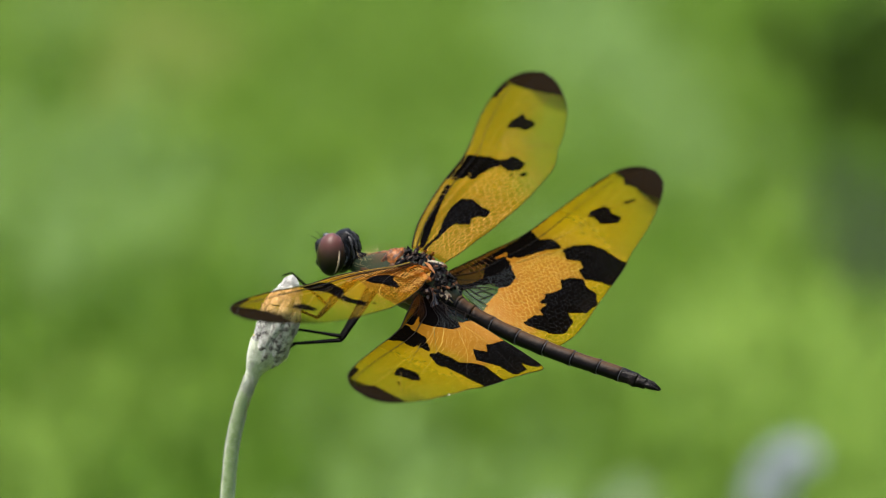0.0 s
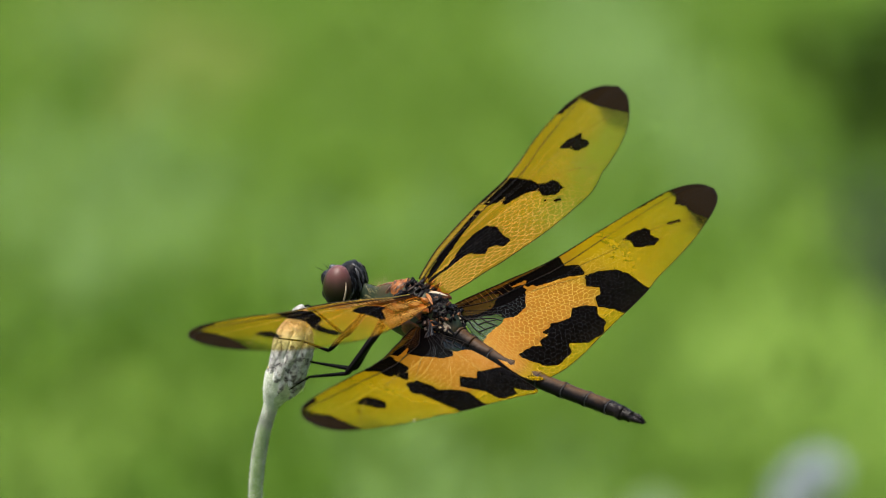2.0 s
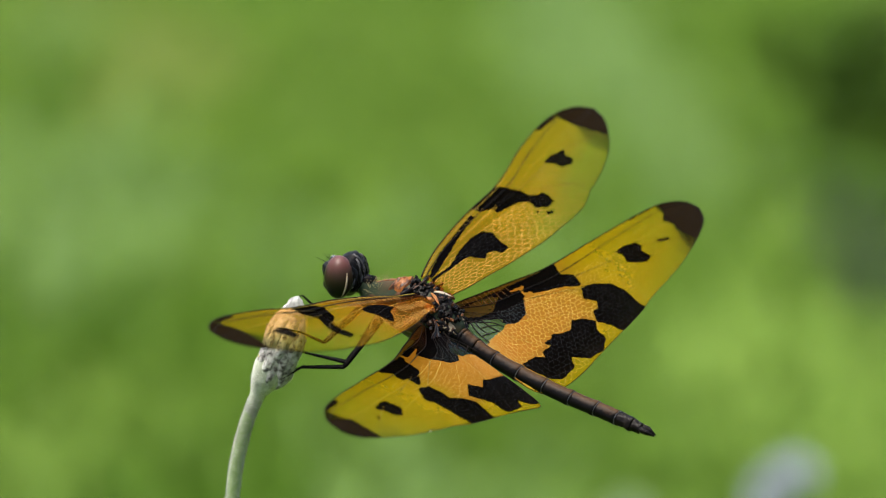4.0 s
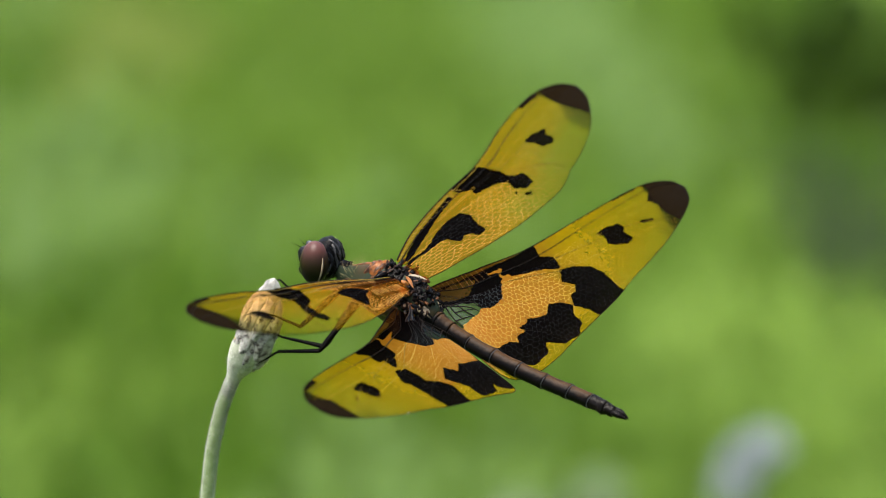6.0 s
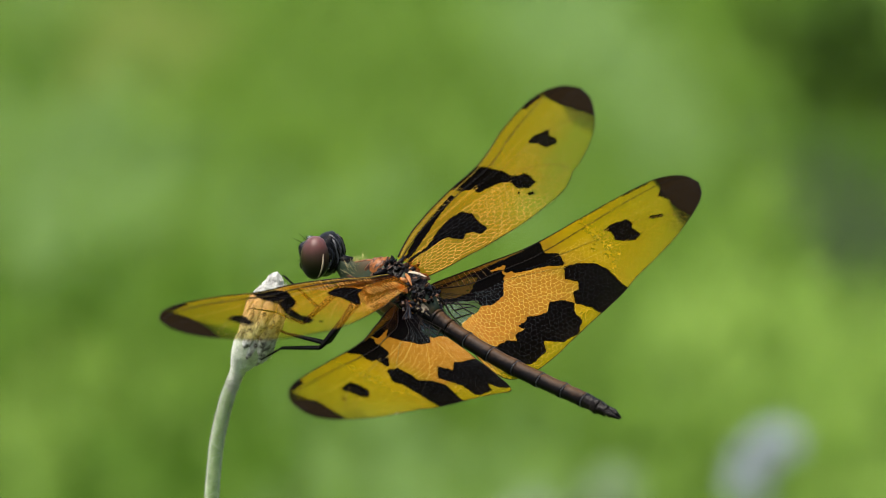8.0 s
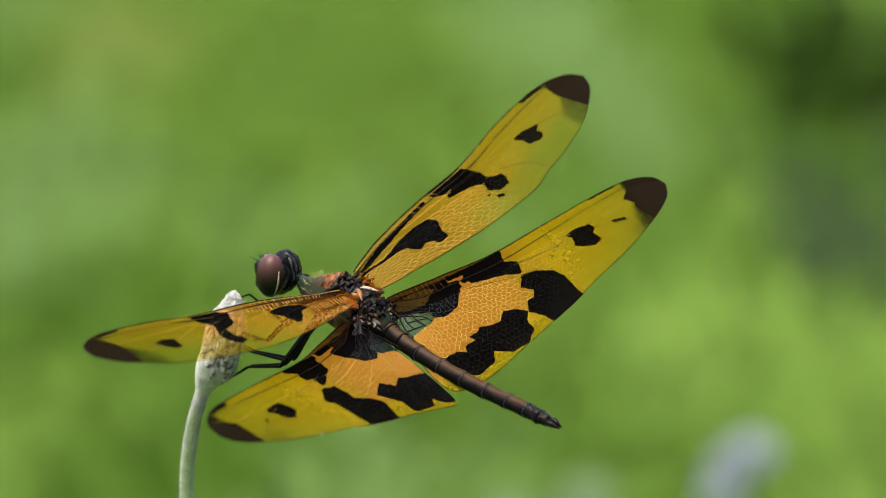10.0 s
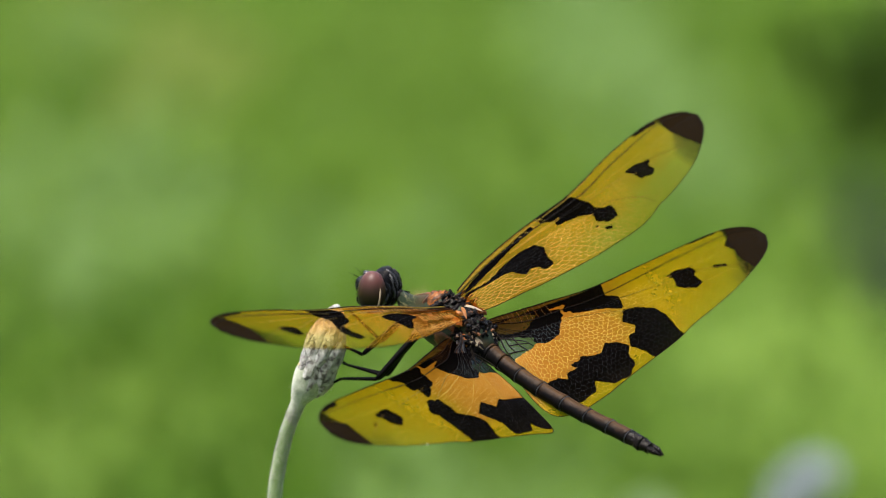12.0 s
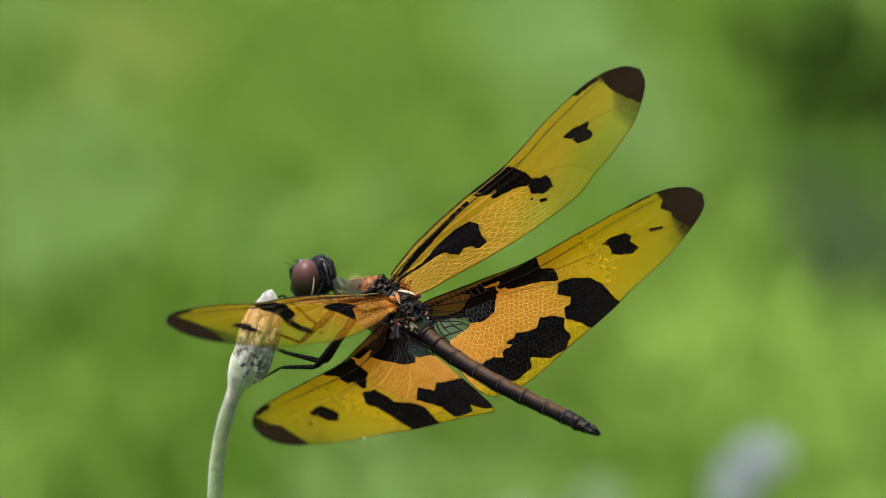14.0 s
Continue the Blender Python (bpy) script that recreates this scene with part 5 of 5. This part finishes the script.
    for kind, v0, v1, u1, r in (("costal_vein", 0.0, 0.0, 1.0, 0.10), ("subcostal_vein", 0.07, 0.0, 0.5, 0.055), ("radial_vein", 0.12, 0.13, 0.97, 0.075), ("long_vein", 0.2, 0.42, 0.9, 0.027), ("long_vein", 0.22, 0.72, 0.82, 0.026), ("long_vein", 0.26, 0.99, 0.66, 0.023), ("long_vein", 0.34, 0.99, 0.42, 0.023)):
        line = Shape()
        n = 60
        pts = []
        u0 = 0.2 if kind == "long_vein" and not clear and v1 < 0.9 else 0.01
        for k in range(n):
            t = k / (n - 1)
            pts.append(place(u0 + (u1 - u0 - 0.005) * t, v0 + (v1 - v0) * t ** 2.2, 0.03)[0])
        line.tube(pts, [r * MM * (1 - 0.6 * k / n) for k in range(n)], 6)
        if kind == "long_vein":
            for k in range(n - 1):
                t = k / (n - 1)
                q = place(u0 + (u1 - u0 - 0.005) * t, v0 + (v1 - v0) * t ** 2.2)[1]
                line.m[k * 6:k * 6 + 6] = [1 if stain(q) else (2 if q[1] > fade * length else 0)] * 6
        part(kind, line, [honey_vein, dark_vein, amber_vein] if kind == "long_vein" else (amber_vein if kind == "subcostal_vein" and not clear else dark_vein), wing)
    ladder = Shape()
    steps = int(length * (0.36 if clear else 0.45))
    for k in range(1, steps):
        u = k / steps * (0.34 if clear else 0.3) + rng.uniform(-0.004, 0.004)
        ends = [place(u + 0.004 * n, 0.115 * n / 3, 0.02) for n in range(4)]
        for (p, q), (p2, _) in zip(ends, ends[1:]):
            vein(ladder, p, p2, 0.022 * MM, 0)
    part("cross_veins", ladder, brown_vein if clear else honey_vein, wing, "amber cross veins along the front edge", smooth=False)
    for start, end, rung, count in rungs:
        row = Shape()
        for k in range(count):
            t = (k + rng.uniform(-0.2, 0.2)) / (count - 1)
            a, b = start[0] + (end[0] - start[0]) * t, start[1] + (end[1] - start[1]) * t
            h = 0.16 + 0.08 * noise.noise(Vector((a, b, 3)))
            size = rng.uniform(0.75, 1.1)
            if stain((a, b)) != 1:
                vein(row, mm(a, b * side, h), mm(a + rung[0] * size, (b + rung[1] * size) * side, h), 0.032 * MM, 0)
        part("cross_veins", row, tan_vein, wing, "row of pale rungs", smooth=False)
    for line in branches:
        s = Shape()
        s.tube([p + mm(0, 0, 0.1) for p in curve([mm(a, b * side, 0.1) for a, b in line], 20)], [0.000032 - 0.0000006 * k for k in range(20)], 5)
        part("branch_vein", s, branch_vein, wing, "thin brown branching vein")
    for line in roots:
        s = Shape()
        s.tube([p + mm(0, 0, 0.12) for p in curve([mm(a, b * side, 0.1) for a, b in line], 14)], [0.00009 - 0.000003 * k for k in range(14)], 6)
        part("root_vein", s, dark_vein, wing)
    rim = Shape()
    pts = [place(k / 119, 1.0)[0] for k in range(120)]
    rim.tube(pts, [0.00004] * 120, 5)
    part("hind_edge_vein", rim, dark_vein, wing)
    return wing


FORE = "narrow amber fore wing with black-brown stains"
HIND = "broad orange and amber hind wing with black bands"
fore_right = build_wing("fore_wing", FORE_LEAD, FORE_TRAIL, FORE_STAINS, [], fore_skin, -1, FORE, 0.62, 0.5, 0.021, [], [], FORE_BRANCHES, clear_skin)
fore_left = build_wing("fore_wing", LEFT_FORE_LEAD, LEFT_FORE_TRAIL, LEFT_FORE_STAINS, [], left_fore_skin, 1, FORE, 0.52, 0.34, 0.0125, [], LEFT_FORE_RUST, FORE_BRANCHES, rust_skin, LEFT_FORE_RUNGS)
hind_right = build_wing("hind_wing", HIND_LEAD, RIGHT_TRAIL, HIND_STAINS, HIND_CLEAR, hind_skin, -1, HIND, 0.54, 0.44, 0.02, HIND_ROOTS, HIND_SMOKE, HIND_BRANCHES, clear_skin)
hind_left = build_wing("hind_wing", HIND_LEAD, HIND_TRAIL, LEFT_STAINS, HIND_CLEAR, hind_skin, 1, HIND, 0.56, 0.44, 0.014, HIND_ROOTS, HIND_SMOKE[:1], HIND_BRANCHES, slate_skin)

speck = Shape()
speck.ball(mm(-8.2, 25.0, 0.12), (0.00008, 0.00007, 0.00006), None, 8, 10, 0, 0.5)
part("white_speck", speck, mottled("white dust", [(0.3, (0.5, 0.5, 0.5)), (0.7, (0.7, 0.7, 0.7))], 900, 0.8), hind_left, "white speck on the wing edge")


def motions():
    """The dragonfly rides its swaying perch and shifts its wings; the stem sways under it."""
    BODY_ROWS = [
        (0, -0.00272, 0.40067, 0.90241, -9.5, -16.8, 155.2),
        (0.5, -0.00217, 0.39772, 0.90140, -10.1, -18.7, 151.0),
        (1, -0.00365, 0.39857, 0.90175, -10.9, -16.2, 148.7),
        (1.5, -0.00249, 0.39686, 0.90299, -8.8, -15.1, 151.5),
        (2, -0.00498, 0.39303, 0.90216, -11.7, -13.4, 142.7),
        (2.2, -0.00455, 0.39437, 0.90216, -10.2, -14.4, 144.4),
        (4.3, -0.00182, 0.39633, 0.90152, -10.1, -18.5, 148.9),
        (4.5, -0.00224, 0.39478, 0.90107, -10.2, -18.6, 146.0),
        (5, -0.00224, 0.39535, 0.90129, -10.4, -18.4, 146.2),
        (5.5, -0.00184, 0.39434, 0.90146, -10.1, -18.5, 147.1),
        (6, -0.00127, 0.39424, 0.90132, -9.9, -17.7, 146.6),
        (6.5, -0.00175, 0.39379, 0.90135, -9.6, -16.5, 145.2),
        (7, -0.00295, 0.39359, 0.90127, -10.0, -17.0, 143.1),
        (7.5, -0.00269, 0.39232, 0.90130, -10.8, -17.1, 143.1),
        (8, -0.00279, 0.39289, 0.90141, -10.8, -17.3, 143.3),
        (8.5, -0.00569, 0.39156, 0.90200, -15.4, -14.1, 137.2),
        (11, -0.00382, 0.39411, 0.90019, -13.1, -15.3, 137.3),
        (11.5, -0.00270, 0.39326, 0.90104, -10.1, -15.1, 137.0),
        (12, -0.00067, 0.39516, 0.90035, -9.1, -16.9, 138.3),
        (12.5, 0.00188, 0.39418, 0.89905, -7.6, -18.1, 140.3),
        (13, 0.00030, 0.39832, 0.90133, -10.4, -14.1, 149.3),
        (13.5, -0.00079, 0.39650, 0.90155, -10.8, -16.7, 141.3),
        (14, -0.00218, 0.39328, 0.90080, -12.9, -15.8, 138.3),
    ]
    STEM_ROWS = [
        (0, -0.02077, 0.40161, 0.89210, 0.6),
        (0.5, -0.02036, 0.40061, 0.89115, 0.8),
        (1, -0.02134, 0.40136, 0.89125, -1.8),
        (1.5, -0.02033, 0.40005, 0.89187, -0.8),
        (2, -0.02144, 0.39901, 0.89062, -4.2),
        (2.2, -0.02154, 0.39952, 0.89090, -3.0),
        (4.3, -0.01997, 0.40031, 0.89183, 1.0),
        (4.5, -0.02010, 0.39982, 0.89125, 0.7),
        (5, -0.02015, 0.40014, 0.89151, 0.6),
        (5.5, -0.01986, 0.39958, 0.89158, 0.8),
        (6, -0.01930, 0.39944, 0.89129, 1.0),
        (6.5, -0.01957, 0.39940, 0.89122, 1.1),
        (7, -0.02050, 0.39971, 0.89129, 1.0),
        (7.5, -0.02017, 0.39896, 0.89114, 1.1),
        (8, -0.02040, 0.39916, 0.89145, 0.6),
        (8.5, -0.02197, 0.39937, 0.89129, -4.6),
        (11, -0.02058, 0.40035, 0.88978, -1.5),
        (11.5, -0.01949, 0.39974, 0.89048, -0.5),
        (12, -0.01780, 0.40062, 0.89073, 0.5),
        (12.5, -0.01573, 0.39970, 0.88953, 2.3),
        (13, -0.01800, 0.40125, 0.89101, 1.4),
        (13.5, -0.01801, 0.40124, 0.89162, 2.0),
        (14, -0.01911, 0.39999, 0.89071, -1.3),
    ]
    RF_ROWS = [
        (0, -12.2, 6.2, 2.2),
        (0.5, -9.5, 7.6, 2.3),
        (1, -16.1, 5.0, -2.5),
        (1.5, -18.1, 5.6, -3.5),
        (2, -15.4, 4.7, -1.2),
        (2.2, -14.9, 4.8, -1.0),
        (4.3, -10.8, 3.9, 1.9),
        (4.5, -10.7, 3.8, 2.4),
        (5, -10.9, 3.4, 2.1),
        (5.5, -11.0, 3.6, 2.0),
        (6, -12.2, 3.0, 1.5),
        (6.5, -13.4, 1.8, 1.6),
        (7, -11.6, 2.1, 2.6),
        (7.5, -10.6, 3.3, 3.2),
        (8, -9.2, 1.4, 4.3),
        (8.5, -13.0, 2.8, 1.7),
        (11, -17.5, 3.8, -5.6),
        (11.5, -19.5, 2.5, -6.5),
        (12, -18.5, 2.4, -6.0),
        (12.5, -24.0, 0.2, -9.1),
        (13, -23.3, 0.2, -8.7),
        (13.5, -22.1, 4.0, -9.4),
        (14, -23.7, 0.4, -10.3),
    ]
    LF_ROWS = [
        (0, 13.5, 7.8, 4.4),
        (0.5, 11.6, 9.2, 1.0),
        (1, 17.3, 7.2, 7.0),
        (1.5, 19.8, 7.5, 10.5),
        (2, 17.1, 2.6, 8.7),
        (2.2, 17.4, 2.4, 8.4),
        (4.3, 15.0, 1.8, 3.5),
        (4.5, 16.0, 1.4, 5.4),
        (5, 16.5, 1.1, 5.6),
        (5.5, 16.1, 1.0, 5.2),
        (6, 16.3, 0.3, 6.0),
        (6.5, 16.1, -0.6, 7.4),
        (7, 15.6, 0.0, 7.3),
        (7.5, 15.1, 0.7, 5.8),
        (8, 14.7, 1.1, 5.5),
        (8.5, 14.1, 2.4, 6.1),
        (11, 19.8, 1.5, 8.6),
        (11.5, 21.2, 0.0, 11.1),
        (12, 17.9, 1.4, 7.3),
        (12.5, 21.5, 0.7, 10.7),
        (13, 19.3, -2.5, 8.0),
        (13.5, 20.2, -3.2, 9.5),
        (14, 21.4, -3.2, 11.7),
    ]
    RH_ROWS = [
        (0, -9.4, -3.7, -15.3),
        (0.5, -4.8, -4.9, -13.7),
        (1, -8.9, -3.8, -16.0),
        (1.5, -11.0, -4.3, -16.7),
        (2, -12.4, -3.1, -18.0),
        (2.2, -11.9, -4.6, -17.7),
        (4.3, -10.9, -6.9, -17.2),
        (4.5, -10.7, -6.9, -16.7),
        (5, -11.5, -7.3, -17.3),
        (5.5, -11.9, -7.5, -17.6),
        (6, -12.6, -8.3, -17.9),
        (6.5, -14.0, -9.3, -18.0),
        (7, -13.8, -8.6, -18.4),
        (7.5, -14.1, -8.7, -18.4),
        (8, -13.3, -8.8, -18.4),
        (8.5, -14.3, -9.0, -19.1),
        (11, -12.2, -8.0, -19.5),
        (11.5, -14.2, -8.6, -20.3),
        (12, -12.0, -9.7, -18.6),
        (12.5, -12.0, -9.8, -17.2),
        (13, -13.1, -11.1, -18.7),
        (13.5, -10.6, -8.7, -18.4),
        (14, -14.0, -8.1, -19.8),
    ]
    LH_ROWS = [
        (0, 10.5, -7.7, 13.2),
        (0.5, 7.4, -4.6, 11.0),
        (1, 9.8, -5.5, 13.6),
        (1.5, 12.1, -6.1, 15.3),
        (2, 13.0, -6.2, 18.0),
        (2.2, 11.9, -6.4, 17.1),
        (4.3, 11.3, -8.2, 14.4),
        (4.5, 11.6, -8.6, 15.4),
        (5, 12.5, -8.9, 15.4),
        (5.5, 12.4, -8.9, 15.6),
        (6, 12.9, -10.1, 16.6),
        (6.5, 12.4, -11.0, 17.7),
        (7, 12.5, -11.0, 17.5),
        (7.5, 13.2, -11.1, 17.6),
        (8, 13.2, -11.1, 17.7),
        (8.5, 13.9, -12.3, 18.3),
        (11, 14.2, -12.1, 17.1),
        (11.5, 14.9, -12.4, 18.2),
        (12, 13.0, -14.2, 16.4),
        (12.5, 15.4, -12.0, 17.9),
        (13, 12.3, -12.9, 14.9),
        (13.5, 12.7, -12.2, 16.4),
        (14, 13.0, -12.5, 17.7),
    ]
    HEAD_ROWS = [
        (0, -0.00014, -0.00111, 0.00152, 9.0, 14.0, 6.0),
        (0.5, 0.00009, -0.00191, 0.00154, 11.1, 15.0, 10.6),
        (1, 0.00029, -0.00217, 0.00086, 12.0, 11.9, 12.5),
        (1.5, 0.00005, -0.00166, 0.00097, 8.8, 11.7, 9.1),
        (2, 0.00085, -0.00323, 0.00004, 13.1, 7.3, 18.5),
        (2.2, 0.00072, -0.00292, 0.00037, 11.5, 9.1, 16.7),
        (4.3, 0.00060, -0.00236, 0.00175, 11.5, 14.3, 12.7),
        (4.5, 0.00079, -0.00271, 0.00143, 12.5, 13.7, 15.4),
        (5, 0.00077, -0.00268, 0.00146, 12.7, 13.6, 15.1),
        (5.5, 0.00058, -0.00254, 0.00153, 12.0, 14.0, 14.0),
        (6, 0.00063, -0.00261, 0.00137, 11.9, 13.2, 14.5),
        (6.5, 0.00083, -0.00283, 0.00131, 11.5, 11.8, 15.3),
        (7, 0.00103, -0.00307, 0.00120, 12.4, 11.7, 17.2),
        (7.5, 0.00101, -0.00312, 0.00102, 13.4, 11.5, 17.9),
        (8, 0.00106, -0.00317, 0.00112, 13.6, 11.7, 18.0),
        (8.5, 0.00171, -0.00388, 0.00004, 18.3, 5.7, 23.2),
        (11, 0.00170, -0.00373, -0.00003, 15.8, 7.1, 23.7),
        (11.5, 0.00181, -0.00383, 0.00028, 13.1, 8.0, 24.0),
        (12, 0.00172, -0.00366, 0.00061, 12.7, 10.3, 23.1),
        (12.5, 0.00128, -0.00354, 0.00109, 11.4, 12.6, 20.9),
        (13, 0.00042, -0.00197, 0.00084, 10.7, 10.1, 11.0),
        (13.5, 0.00126, -0.00321, 0.00058, 13.6, 10.5, 19.9),
        (14, 0.00156, -0.00344, -0.00000, 15.9, 8.2, 22.6),
    ]
    walk(dragonfly, [(t, pose(x, y, z, a, b, c)) for t, x, y, z, a, b, c in BODY_ROWS])
    walk(bud_stem, [(t, pose(x, y, z, 0, lean, 0)) for t, x, y, z, lean in STEM_ROWS])
    walk(head, [(t, pose(x, y, z, a, b, c)) for t, x, y, z, a, b, c in HEAD_ROWS])
    walk(fore_right, [(t, pose(0.00316, -0.00174, 0.00181, a, b, c)) for t, a, b, c in RF_ROWS])
    walk(fore_left, [(t, pose(0.00316, 0.00174, 0.00181, a, b, c)) for t, a, b, c in LF_ROWS])
    walk(hind_right, [(t, pose(-0.00132, -0.00313, -0.00061, a, b, c)) for t, a, b, c in RH_ROWS])
    walk(hind_left, [(t, pose(-0.00132, 0.00313, -0.00061, a, b, c)) for t, a, b, c in LH_ROWS])


motions()
